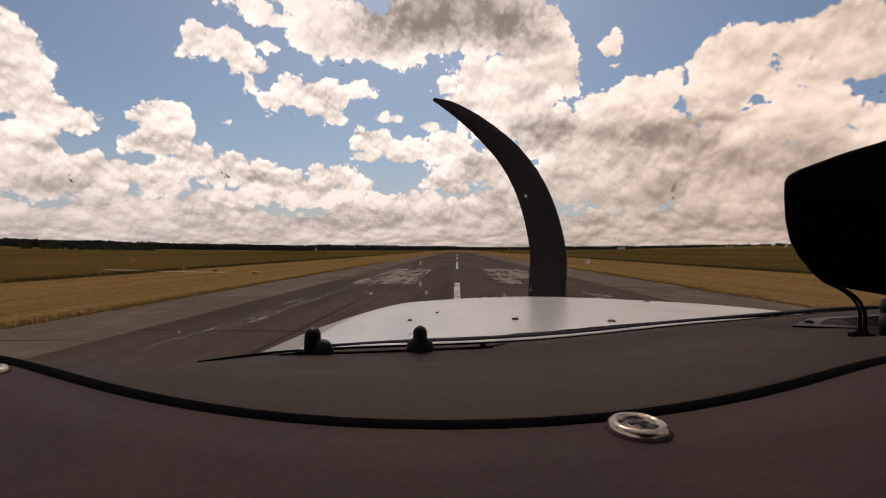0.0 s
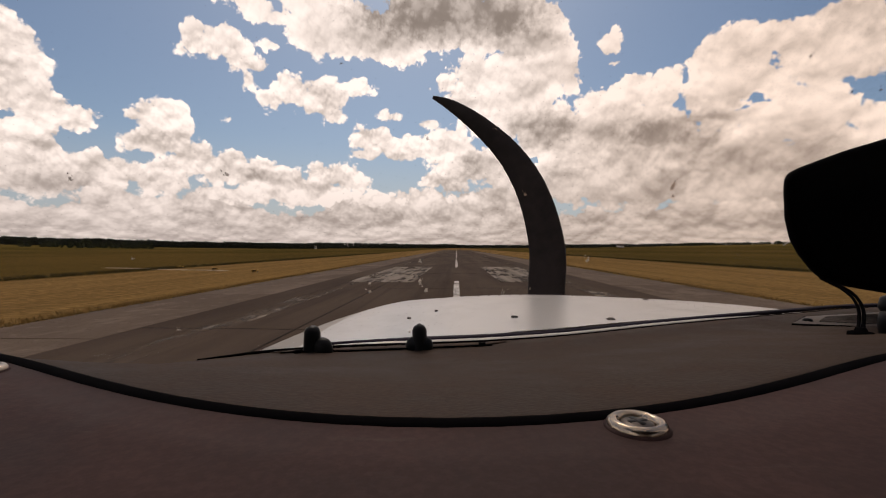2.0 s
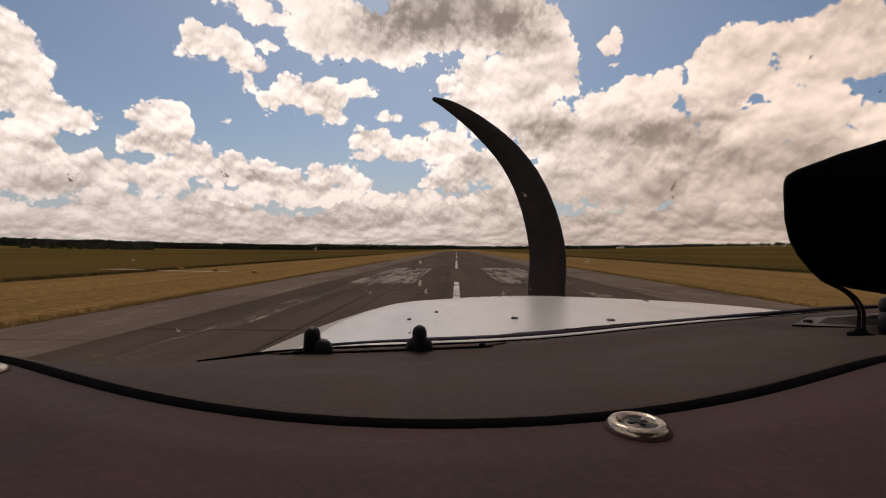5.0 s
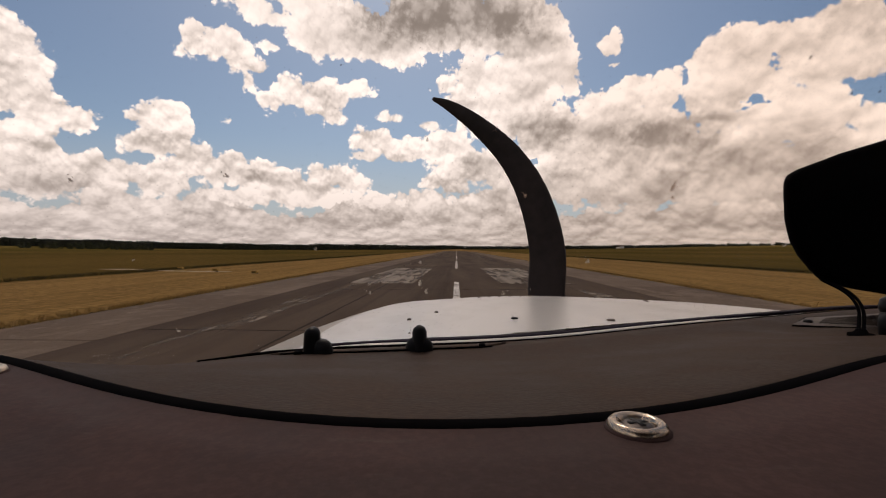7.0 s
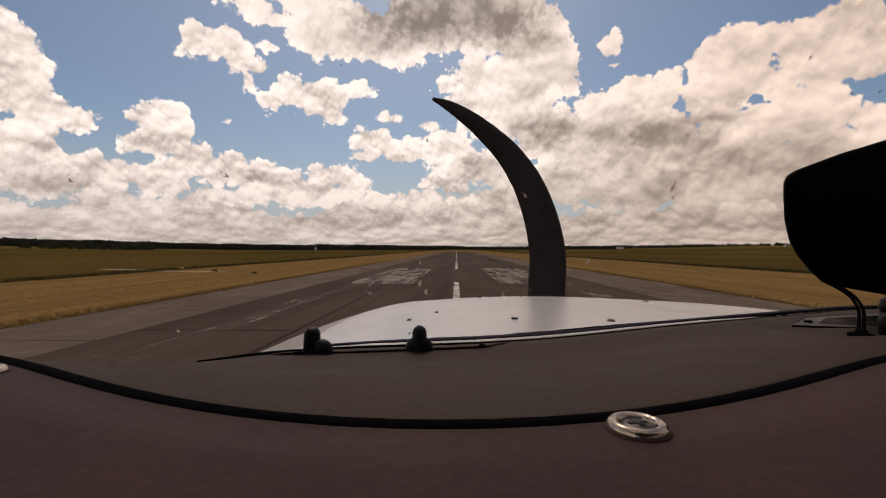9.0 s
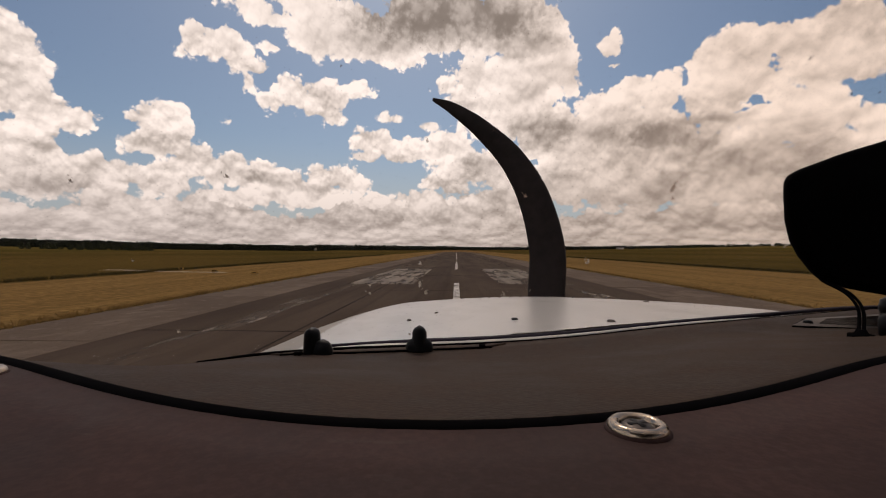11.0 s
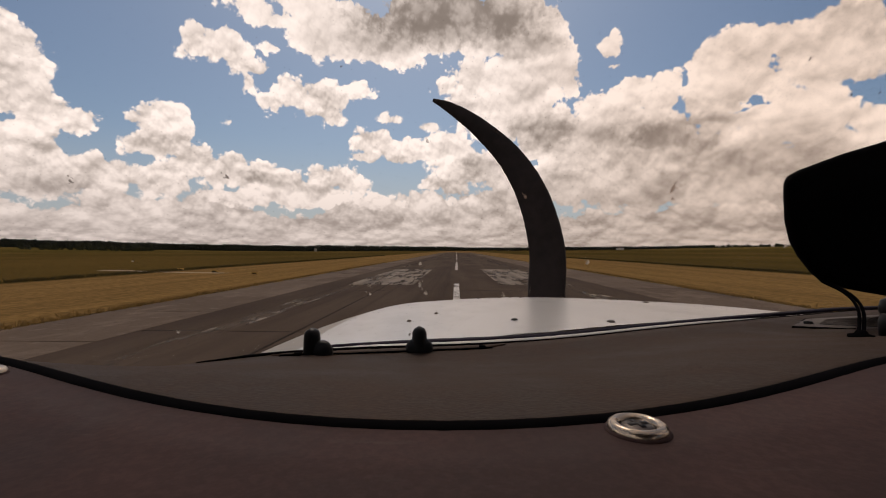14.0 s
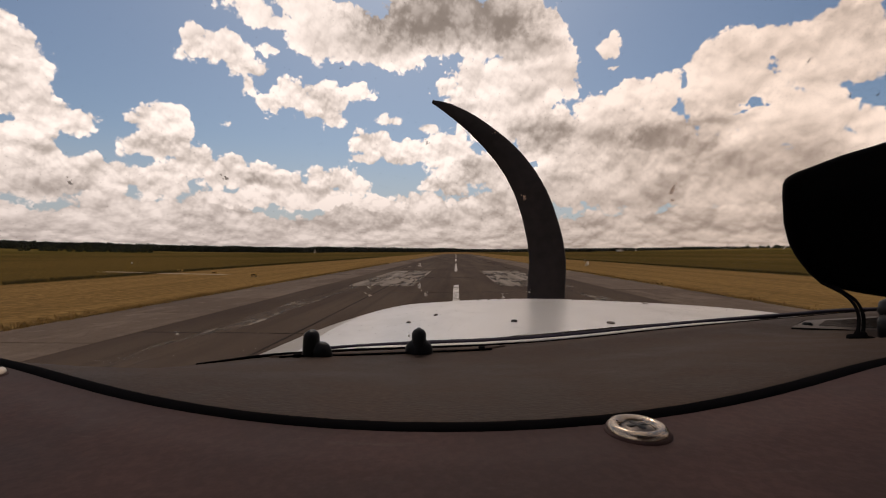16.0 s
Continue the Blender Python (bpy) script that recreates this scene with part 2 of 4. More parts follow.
def vinyl(name, colour, depth=0.4):
    """Grained, dusty vinyl with faint scuffs."""
    m, n = material(name, 0.7, 0, 0.06)
    grain = n.add("ShaderNodeTexVoronoi", {"Vector": n.where, "Scale": 520.0}).outputs[0]
    dust = n.noise(n.where, 16, 6, 0.6)
    scuff = n.noise(n.vec("MULTIPLY", n.where, (9, 40, 20)), 2.0, 6, 0.65)
    c = n.mix(n.ramp(dust, 0.35, 0.7), [x * 0.82 for x in colour], [x * 1.2 for x in colour])
    c = n.mix(n.ramp(scuff, 0.62, 0.78, 0, 0.3), c, (0.1, 0.085, 0.075))
    n.put(n.bsdf.inputs["Base Color"], c)
    n.put(n.bsdf.inputs["Roughness"], n.ramp(dust, 0.3, 0.7, 0.62, 0.8))
    pores = n.ramp(n.noise(n.where, 380, 2, 0.6), 0.35, 0.7, 0.9, 1.1)
    n.put(n.bsdf.inputs["Base Color"], n.mix(1.0, c, n.add("ShaderNodeCombineXYZ", {0: pores, 1: pores, 2: pores}).outputs[0], "MULTIPLY"))
    relief(n, grain, depth, 0.0004)
    return m


def cowl_paint():
    m, n = material("white_cowl_paint", 0.22, 0, 0.6)
    grime = n.noise(n.vec("MULTIPLY", n.where, (3, 1.2, 3)), 5, 6, 0.62)
    specks = n.noise(n.where, 130, 3)
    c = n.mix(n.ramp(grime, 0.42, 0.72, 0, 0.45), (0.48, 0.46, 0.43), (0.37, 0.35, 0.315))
    c = n.mix(n.ramp(specks, 0.69, 0.74, 0, 0.35), c, (0.26, 0.23, 0.2))
    n.put(n.bsdf.inputs["Base Color"], c)
    n.put(n.bsdf.inputs["Roughness"], n.ramp(grime, 0.35, 0.7, 0.3, 0.38))
    n.put(n.bsdf.inputs["Coat Weight"], 0.35)
    n.put(n.bsdf.inputs["Coat Roughness"], 0.22)
    return m


def asphalt(name, dark, light, patch):
    m, n = material(name, 0.9, 0, 0.02)
    long_ = n.vec("MULTIPLY", n.where, (1, 0.12, 1))
    broad = n.noise(long_, 0.35, 6, 0.6)
    stone = n.noise(n.where, 30, 4, 0.7)
    blot = n.noise(n.where, 0.12, 6, 0.65)
    tracks = n.noise(n.vec("MULTIPLY", n.where, (1.0, 0.01, 1)), 1.4, 3, 0.5)
    c = n.mix(n.ramp(broad, 0.3, 0.7), dark, light)
    c = n.mix(n.ramp(blot, 0.56, 0.7, 0, 0.55), c, patch)
    c = n.mix(n.ramp(tracks, 0.5, 0.75, 0, 0.45), c, [x * 0.6 for x in dark])
    c = n.mix(n.math("MULTIPLY", stone, 0.3), c, n.mix(1.0, c, (1.9, 1.85, 1.8), "MULTIPLY"))
    n.put(n.bsdf.inputs["Base Color"], c)
    relief(n, n.math("MULTIPLY_ADD", stone, 1.0, broad), 0.5, 0.008)
    return m


def slab_concrete():
    """Old pinkish-grey concrete, each slab a little different, with stains and patches."""
    m, n = material("old_slab_concrete", 0.92, 0, 0.03)
    r = n.add("ShaderNodeObjectInfo").outputs["Random"]
    where = n.add("ShaderNodeVectorMath", {0: n.where, 1: n.add("ShaderNodeCombineXYZ", {0: n.math("MULTIPLY", r, 90.0)}).outputs[0]}, operation="ADD").outputs[0]
    blot = n.noise(n.vec("MULTIPLY", where, (1, 0.4, 1)), 0.55, 6, 0.65)
    fine = n.noise(where, 9, 5, 0.7)
    c = n.mix(r, (0.088, 0.064, 0.048), (0.135, 0.101, 0.076))
    c = n.mix(n.ramp(blot, 0.48, 0.62, 0, 0.75), c, (0.165, 0.124, 0.094))
    c = n.mix(n.ramp(blot, 0.4, 0.3, 0, 0.6), c, (0.042, 0.032, 0.026))
    flecks = n.noise(where, 1.7, 7, 0.72)
    c = n.mix(n.ramp(flecks, 0.55, 0.68, 0, 0.6), c, (0.2, 0.155, 0.12))
    c = n.mix(n.ramp(flecks, 0.42, 0.3, 0, 0.6), c, (0.045, 0.034, 0.027))
    c = n.mix(fine, n.mix(1.0, c, (0.75, 0.75, 0.75), "MULTIPLY"), n.mix(1.0, c, (1.2, 1.2, 1.2), "MULTIPLY"))
    n.put(n.bsdf.inputs["Base Color"], c)
    relief(n, fine, 0.5, 0.006)
    return m


def worn_paint():
    """White runway paint, flaked off to the asphalt in places."""
    m, n = material("worn_runway_paint", 0.8, 0, 0.3)
    wear = n.noise(n.vec("MULTIPLY", n.where, (1, 0.35, 1)), 1.6, 7, 0.7)
    rub = n.noise(n.where, 12, 5, 0.7)
    f = n.ramp(n.math("MULTIPLY_ADD", rub, 0.5, wear), 0.62, 0.9)
    n.put(n.bsdf.inputs["Base Color"], n.mix(f, (0.62, 0.58, 0.52), (0.12, 0.1, 0.085)))
    return m


def faded_paint(name="faded_runway_paint", lo=0.46, hi=0.66):
    """Old touchdown paint, dark with tyre rubber, flaked away so that the asphalt shows."""
    m, n = material(name, 0.85, 0, 0.1)
    wear = n.noise(n.vec("MULTIPLY", n.where, (1, 0.2, 1)), 0.9, 7, 0.72)
    rubber = n.noise(n.vec("MULTIPLY", n.where, (1.6, 0.05, 1)), 1.0, 4, 0.6)
    n.put(n.bsdf.inputs["Base Color"], n.mix(n.ramp(rubber, 0.35, 0.65), (0.11, 0.089, 0.07), (0.22, 0.18, 0.145)))
    gone = n.add("ShaderNodeBsdfTransparent")
    both = n.add("ShaderNodeMixShader", {0: n.ramp(wear, lo, hi), 1: n.bsdf.outputs[0], 2: gone.outputs[0]})
    n.put(m.node_tree.nodes["Material Output"].inputs[0], both.outputs[0])
    return m


def meadow():
    """Mown dry strips beside the runway, olive meadow and ripe fields further off."""
    m, n = material("dry_grass_and_meadow", 0.95, 0, 0.0)
    s = n.add("ShaderNodeSeparateXYZ", {0: n.where})
    wob = n.math("MULTIPLY", n.math("SUBTRACT", n.noise(n.where, 0.02, 5, 0.6), 0.5), 6.0)
    side = n.math("ABSOLUTE", n.math("ADD", n.math("ADD", s.outputs[0], wob), -1.0))
    fine = n.noise(n.where, 3.0, 7, 0.7)
    rows = n.noise(n.vec("MULTIPLY", n.where, (0.5, 0.02, 1)), 1.0, 5, 0.6)
    broad = n.noise(n.vec("MULTIPLY", n.where, (1, 0.5, 1)), 0.012, 6, 0.6)
    straw = n.mix(n.ramp(rows, 0.3, 0.7), (0.235, 0.143, 0.056), (0.175, 0.107, 0.042))
    green = n.mix(n.ramp(broad, 0.35, 0.65), (0.068, 0.05, 0.016), (0.108, 0.07, 0.023))
    far = n.mix(n.ramp(n.noise(n.where, 0.004, 4), 0.42, 0.58), (0.085, 0.064, 0.018), (0.14, 0.1, 0.033))
    green = n.mix(n.ramp(side, 160, 420), green, far)
    c = n.mix(n.ramp(side, 28, 30), straw, green)
    c = n.mix(n.ramp(fine, 0.3, 0.75), n.mix(1.0, c, (0.62, 0.62, 0.6), "MULTIPLY"), n.mix(1.0, c, (1.3, 1.3, 1.25), "MULTIPLY"))
    n.put(n.bsdf.inputs["Base Color"], c)
    relief(n, fine, 0.8, 0.06)
    return m


def foliage(name, a, b):
    m, n = material(name, 0.8, 0, 0.2)
    r = n.add("ShaderNodeNewGeometry").outputs["Random Per Island"]
    c = n.mix(r, a, b)
    n.put(n.bsdf.inputs["Base Color"], n.mix(n.noise(n.where, 1.5, 4), n.mix(1.0, c, (0.6, 0.6, 0.6), "MULTIPLY"), c))
    return m


def pane_glass():
    m = bpy.data.materials.new("windshield_acrylic")
    m.use_nodes = True
    n = Nodes(m.node_tree)
    m.node_tree.nodes.clear()
    clear = n.add("ShaderNodeBsdfTransparent", {0: (0.97, 0.965, 0.95, 1)})
    gloss = n.add("ShaderNodeBsdfGlossy", {0: (1, 1, 1, 1), 1: 0.02})
    f = n.math("MULTIPLY", n.add("ShaderNodeFresnel", {0: 1.3}).outputs[0], 0.02)
    mix = n.add("ShaderNodeMixShader", {0: f, 1: clear.outputs[0], 2: gloss.outputs[0]})
    n.add("ShaderNodeOutputMaterial", {0: mix.outputs[0]})
    return m


def dried(name, colour):
    """A thin dried film that lets light through."""
    m, n = material(name, 0.9, 0, 0.1)
    c = n.mix(n.noise(n.where, 500, 3), [x * 0.6 for x in colour], colour)
    n.put(n.bsdf.inputs["Base Color"], c)
    thin = n.add("ShaderNodeBsdfTranslucent", {0: c})
    clear = n.add("ShaderNodeBsdfTransparent")
    a = n.add("ShaderNodeMixShader", {0: 0.6, 1: n.bsdf.outputs[0], 2: thin.outputs[0]})
    b = n.add("ShaderNodeMixShader", {0: n.ramp(n.noise(n.where, 900, 2), 0.35, 0.6, 0.1, 0.6), 1: a.outputs[0], 2: clear.outputs[0]})
    n.put(m.node_tree.nodes["Material Output"].inputs[0], b.outputs[0])
    return m


VINYL = vinyl("brown_grey_vinyl", (0.049, 0.0325, 0.0238))
VINYL_NEAR = vinyl("maroon_grey_vinyl", (0.052, 0.03, 0.0265), 0.1)
RUBBER = plain("black_rubber", (0.003, 0.0027, 0.003), 0.9, spec=0.01, vary=0.3)
PLASTIC = plain("black_plastic", (0.006, 0.006, 0.0065), 0.45, spec=0.12, vary=0.3)
HOUSING = plain("matt_black_housing", (0.0012, 0.001, 0.0012), 0.8, spec=0.02, vary=0.3)
SEAL = plain("dark_windshield_sealant", (0.022, 0.018, 0.026), 0.7, spec=0.04, vary=0.4)
TRIM = plain("white_retainer_paint", (0.36, 0.335, 0.3), 0.5, vary=0.3)
GREYTRIM = plain("grey_vent_metal", (0.12, 0.098, 0.084), 0.6, spec=0.1, vary=0.3)
STEEL = plain("worn_steel", (0.4, 0.32, 0.245), 0.28, 1.0, vary=0.25, scale=300)
OLDSTEEL = plain("dull_steel", (0.07, 0.058, 0.05), 0.42, 1.0, vary=0.4, scale=400)
# near-black: the shade inside holes and slots as colour, and dark glass
RECESS = plain("dark_hole_and_glass", (0.01, 0.009, 0.009), 0.8)
BLADE = plain("black_blade_paint", (0.022, 0.018, 0.018), 0.55, spec=0.12, vary=0.35, scale=30)
COWL = cowl_paint()
# the ground's dark reflection on the curved cowling, put into the base colour
COWL_SIDE = plain("cowl_ground_reflection_tint", (0.3, 0.265, 0.22), 0.55, spec=0.2, vary=0.15, scale=12)
HULL = plain("white_hull_paint", (0.6, 0.59, 0.57), 0.35, vary=0.08)
LINING = plain("grey_cabin_lining", (0.12, 0.11, 0.1), 0.9, vary=0.15)
BUG = dried("dried_insect_splash", (0.62, 0.56, 0.48))
BUG_DARK = dried("dark_insect_splash", (0.2, 0.16, 0.13))
BUG_MIX = dried("reddish_insect_splash", (0.5, 0.36, 0.28))
GLASS = pane_glass()
ASPHALT = asphalt("runway_asphalt", (0.046, 0.0325, 0.0245), (0.074, 0.0545, 0.041), (0.105, 0.08, 0.062))
SHOULDER = asphalt("old_shoulder_asphalt", (0.066, 0.048, 0.036), (0.105, 0.078, 0.058), (0.14, 0.106, 0.08))
PAINT = worn_paint()
CONCRETE = slab_concrete()
# dark brown standing in for shade under the grass edge
OVERHANG_SHADE = plain("grass_overhang_shade", (0.035, 0.025, 0.013), 0.95, spec=0.0, vary=0.4, scale=3)
SCRAPED = faded_paint("scraped_runway_paint", 0.36, 0.5)
TAR = plain("tar", (0.032, 0.024, 0.019), 0.85, spec=0.02, vary=0.3, scale=8)
FADED = faded_paint()
GRASS = meadow()
LEAF_DARK = foliage("dark_forest_leaves", (0.016, 0.02, 0.013), (0.032, 0.036, 0.023))
LEAF = foliage("field_tree_leaves", (0.02, 0.026, 0.01), (0.045, 0.05, 0.02))
STRAW = foliage("dry_grass_blades", (0.33, 0.2, 0.06), (0.24, 0.15, 0.045))
TALL = foliage("olive_grass_blades", (0.09, 0.068, 0.02), (0.055, 0.045, 0.014))
BARK = plain("bark", (0.06, 0.045, 0.035), 0.9, vary=0.4, scale=6)
MARKER = plain("yellow_marker_paint", (0.4, 0.25, 0.07), 0.8, spec=0.1)
TRACK = plain("pale_dirt_track", (0.24, 0.175, 0.105), 0.95, vary=0.3, scale=2)


# ---- building helpers ----
def part(name, bm, mat, parent=None, label="", smooth=True):
    me = bpy.data.meshes.new(name)
    bmesh.ops.recalc_face_normals(bm, faces=bm.faces)
    for f in bm.faces:
        f.smooth = smooth
    bm.to_mesh(me)
    bm.free()
    me.materials.append(mat)
    ob = new(name, me)
    if parent is not None:
        ob.parent = parent
        if parent.parent is None:
            ob.location = (0, 0, EYE)
    return tagged(ob, label)


def thing(name, label, category, group="", kind=""):
    return tagged(new(name), label, category, group, kind)


def grid(rows, close=False):
    """A sheet through rows of points."""
    bm = bmesh.new()
    vs = [[bm.verts.new(p) for p in r] for r in rows]
    for a, b in zip(vs, vs[1:]):
        n = len(a)
        for i in range(n if close else n - 1):
            bm.faces.new((a[i], a[(i + 1) % n], b[(i + 1) % n], b[i]))
    return bm


def caps(bm):
    bmesh.ops.holes_fill(bm, edges=[e for e in bm.edges if e.is_boundary])
    return bm


def box(x0, x1, y0, y1, z0, z1, bevel=0.0, bm=None):
    bm = bm or bmesh.new()
    made = bmesh.ops.create_cube(bm, size=1.0, matrix=Matrix.LocRotScale(((x0 + x1) / 2, (y0 + y1) / 2, (z0 + z1) / 2), None, (x1 - x0, y1 - y0, z1 - z0)))
    if bevel:
        bmesh.ops.bevel(bm, geom=list({e for v in made["verts"] for e in v.link_edges}), offset=bevel, segments=2, affect="EDGES", profile=0.6)
    return bm


def tube(points, radius, sides=8, flat=1.0):
    """A round bead along points; flat squeezes its height."""
    pts = [Vector(p) for p in points]
    rows = []
    for i, p in enumerate(pts):
        t = (pts[min(i + 1, len(pts) - 1)] - pts[max(i - 1, 0)]).normalized()
        side = t.cross(Vector((0, 0, 1)))
        side = side.normalized() if side.length > 0.05 else Vector((1, 0, 0))
        up = side.cross(t)
        r = radius(i / (len(pts) - 1)) if callable(radius) else radius
        rows.append([p + (side * math.cos(a) + up * math.sin(a) * flat) * r for a in [k * math.tau / sides for k in range(sides)]])
    return caps(grid(rows, close=True))


def curve_at(knots, x):
    """Smooth curve through knots (x, value)."""
    k = [(2 * knots[0][0] - knots[1][0], 2 * knots[0][1] - knots[1][1]), *knots, (2 * knots[-1][0] - knots[-2][0], 2 * knots[-1][1] - knots[-2][1])]
    i = 1
    while i < len(k) - 3 and x > k[i + 1][0]:
        i += 1
    (xa, a), (xb, b), (xc, c), (xd, d) = k[i - 1:i + 3]
    t = (x - xb) / (xc - xb)
    m0, m1 = (c - a) / (xc - xa) * (xc - xb), (d - b) / (xd - xb) * (xc - xb)
    return (2 * t**3 - 3 * t * t + 1) * b + (t**3 - 2 * t * t + t) * m0 + (3 * t * t - 2 * t**3) * c + (t**3 - t * t) * m1


def lathe(profile, sides=24):
    """A turned body from (radius, height) pairs."""
    return caps(grid([[(r * math.cos(a), r * math.sin(a), h) for a in [k * math.tau / sides for k in range(sides)]] for r, h in profile], close=True))


# ---- ground, runway ----
def rise(x, y):
    """Height of the land: flat airfield, low swells far off."""
    r, a = math.hypot(x, y), math.degrees(math.atan2(x, y))
    far = min(1.0, max(0.0, (r - 260) / 700))
    far = far * far * (3 - 2 * far)
    right = math.exp(-((a - 42) / 22) ** 2) * 9.0
    left = math.exp(-((a + 50) / 17) ** 2) * 8.0
    return far * (right + left)


def rings():
    rs = [0, 8, 20, 45, 90, 180, 260, 330, 420, 520, 640, 760, 880, 1000, 1300, 1800, 2600, 4800]
    bm = bmesh.new()
    last = [bm.verts.new((0, 0, 0))]
    n = 144
    for r in rs[1:]:
        cur = []
        for k in range(n):
            x, y = r * math.sin(k * math.tau / n), r * math.cos(k * math.tau / n)
            cur.append(bm.verts.new((x, y, rise(x, y))))
        for k in range(n):
            if len(last) == 1:
                bm.faces.new((last[0], cur[k], cur[(k + 1) % n]))
            else:
                bm.faces.new((last[k], cur[k], cur[(k + 1) % n], last[(k + 1) % n]))
        last = cur
    return bm


ground = part("ground", rings(), GRASS)
tagged(ground, "wide airfield meadow with dry mown strips along the runway", "ground", kind="structure")
RWY0, RWY1 = -110.0, 1900.0
LEFT, RIGHT = -11.8, 12.6
runway = part("runway", box(-8.2, 8.6, RWY0, RWY1, -0.3, 0.03), ASPHALT, smooth=False)
tagged(runway, "long dark patched asphalt runway running to the horizon", "runway", kind="structure")
SLAB_L, SLABS = 5.0, 44
for a, b in ((LEFT, -8.2), (8.6, RIGHT)):
    bed = part("shoulder", box(a, b, RWY0, RWY1, -0.3, 0.016), SHOULDER, runway, "old concrete shoulder of cracked slabs", smooth=False)
    bed.location.z = 0
    far = part("shoulder_far", box(a, b, -5 + SLAB_L * SLABS, RWY1, 0.0, 0.024), SHOULDER, runway, "old concrete shoulder far off", smooth=False)
    far.location.z = 0
    slab = box(a + 0.02, b - 0.02, 0.02, SLAB_L - 0.02, 0.0, 0.026, 0.008)
    shared = None
    for k in range(SLABS):
        if shared is None:
            o = part("slab", slab, CONCRETE, bed, smooth=False)
            shared = o.data
        else:
            o = new("slab", shared)
            o.parent = bed
        o.location = (0, -5 + SLAB_L * k, 0.003 * math.sin(k * 2.3))
    c = a if a < 0 else b
    # strip coloured dark as the shade of the overhanging grass
    verge = part("verge", box(min(c, c + math.copysign(0.28, c)), max(c, c + math.copysign(0.28, c)), RWY0, 600, -0.2, 0.008), OVERHANG_SHADE, runway, "dark strip for the shade under overhanging grass", smooth=False)
    verge.location.z = 0
stripe = box(-0.15, 0.15, 0, 30, 0.028, 0.036)
first = part("centre_line_stripe", stripe, PAINT, runway, "worn white centre line stripe", smooth=False)
first.location = (0.0, -2.0, 0)
for k in range(-1, 38):
    if k:
        o = new("centre_line_stripe", first.data)
        o.parent, o.location = runway, (0.0, -2.0 + 50 * k, 0)
for x in (-6.6, 2.6):
    part("touchdown_mark", box(x, x + 4.0, 27, 49, 0.028, 0.035), FADED, runway, "faded white touchdown mark", smooth=False).location.z = 0
for x in (-6.7, 6.0):
    part("edge_line", box(x, x + 0.9, RWY0 + 4, 420, 0.028, 0.034), SCRAPED, runway, "almost worn away white edge line", smooth=False).location.z = 0
for k in range(6):
    x = -7.1 + 2.6 * k + (0.6 if k > 2 else -0.6)
    part("threshold_stripe", box(x, x + 1.5, RWY0 + 6, RWY0 + 34, 0.028, 0.036), PAINT, runway, "white threshold stripe", smooth=False).location.z = 0
rng = random.Random(21)
for k in range(16):
    y = 14 + 13 * k + rng.uniform(-4, 4)
    a, b = (-8.1, 8.5) if k % 3 == 0 else (rng.uniform(-8, -2), rng.uniform(1, 8))
    seam = tube([(a + (b - a) * t / 8, y + rng.uniform(-0.25, 0.25), 0.03) for t in range(9)], 0.05, 6, 0.1)
    part("tar_seam", seam, TAR, runway, "dark tar seam across the asphalt").location.z = 0
for x in (-4.1, 4.3):
    seam = tube([(x + 0.03 * math.sin(t * 1.7), -20 + 8 * t, 0.03) for t in range(70)], 0.04, 6, 0.12)
    part("tar_seam", seam, TAR, runway, "dark lengthwise paving joint").location.z = 0


def sheet(name, pts, width, mat, label, category, z=0.012):
    rows = []
    for k, (x, y) in enumerate(pts):
        a, b = Vector((*pts[max(k - 1, 0)], 0)), Vector((*pts[min(k + 1, len(pts) - 1)], 0))
        n = Vector((-(b - a).y, (b - a).x, 0)).normalized() * width / 2
        c = Vector((x, y, z))
        rows.append([c - n - Vector((0, 0, 0.1)), c - n, c + n, c + n - Vector((0, 0, 0.1))])
    return tagged(part(name, grid(rows), mat, smooth=False), label, category, kind="structure")


sheet("service_track", [(-37 + 2.0 * k, 46 - 0.7 * k + 0.3 * math.sin(k)) for k in range(9)], 1.1, TRACK, "pale dirt track worn into the meadow", "track")
sheet("farm_track", [(-14 - 0.75 * u - 1.2 * math.sin(u / 9), -248 + 1.05 * u) for u in range(0, 150, 10)], 3.4, TRACK, "pale sandy farm track between field and meadow", "track")
sheet("field_track", [(-2 - 0.95 * u - 0.004 * u * u, -222 + 0.85 * u - 0.003 * u * u) for u in range(-10, 85, 8)], 2.6, TRACK, "pale rutted track curving through the meadow", "track")
for x0 in (-4.9, 1.1):
    for y in (3.0, 6.4):
        part("designation_bar", box(x0, x0 + 3.8, RWY0 + 42 + y, RWY0 + 43.4 + y, 0.028, 0.035), PAINT, runway, "white painted runway bar", smooth=False).location.z = 0
sheet("taxiway", [(12.4 + 20 * k, -92 + 0.8 * k * k) for k in range(9)], 9.0, SHOULDER, "old patched asphalt taxiway", "taxiway", 0.018)

# ---- the aircraft, in metres from the eye, parked on the runway ----
aircraft = thing("aircraft", "white light aircraft with brown-grey dash standing on the runway", "aircraft")
aircraft.matrix_world = pose(0, 0, 0, 0, 0, HEADING)

FAR_EDGE = [(-0.48, 0.25), (-0.36, 0.325), (-0.274, 0.334), (-0.1975, 0.359), (-0.149, 0.387), (-0.094, 0.406), (-0.023, 0.42),
            (0.041, 0.4325), (0.1246, 0.46), (0.26, 0.524), (0.474, 0.614), (0.672, 0.684), (0.9, 0.66), (1.05, 0.52)]
DROP = 0.09


def edge_y(x):
    return curve_at(FAR_EDGE, x)


def bead_y(x):
    c = min(abs(x), 0.26)
    return 0.1388 + 2.425 * c * c - 14 * c**4 + max(0, abs(x) - 0.26) * 0.25


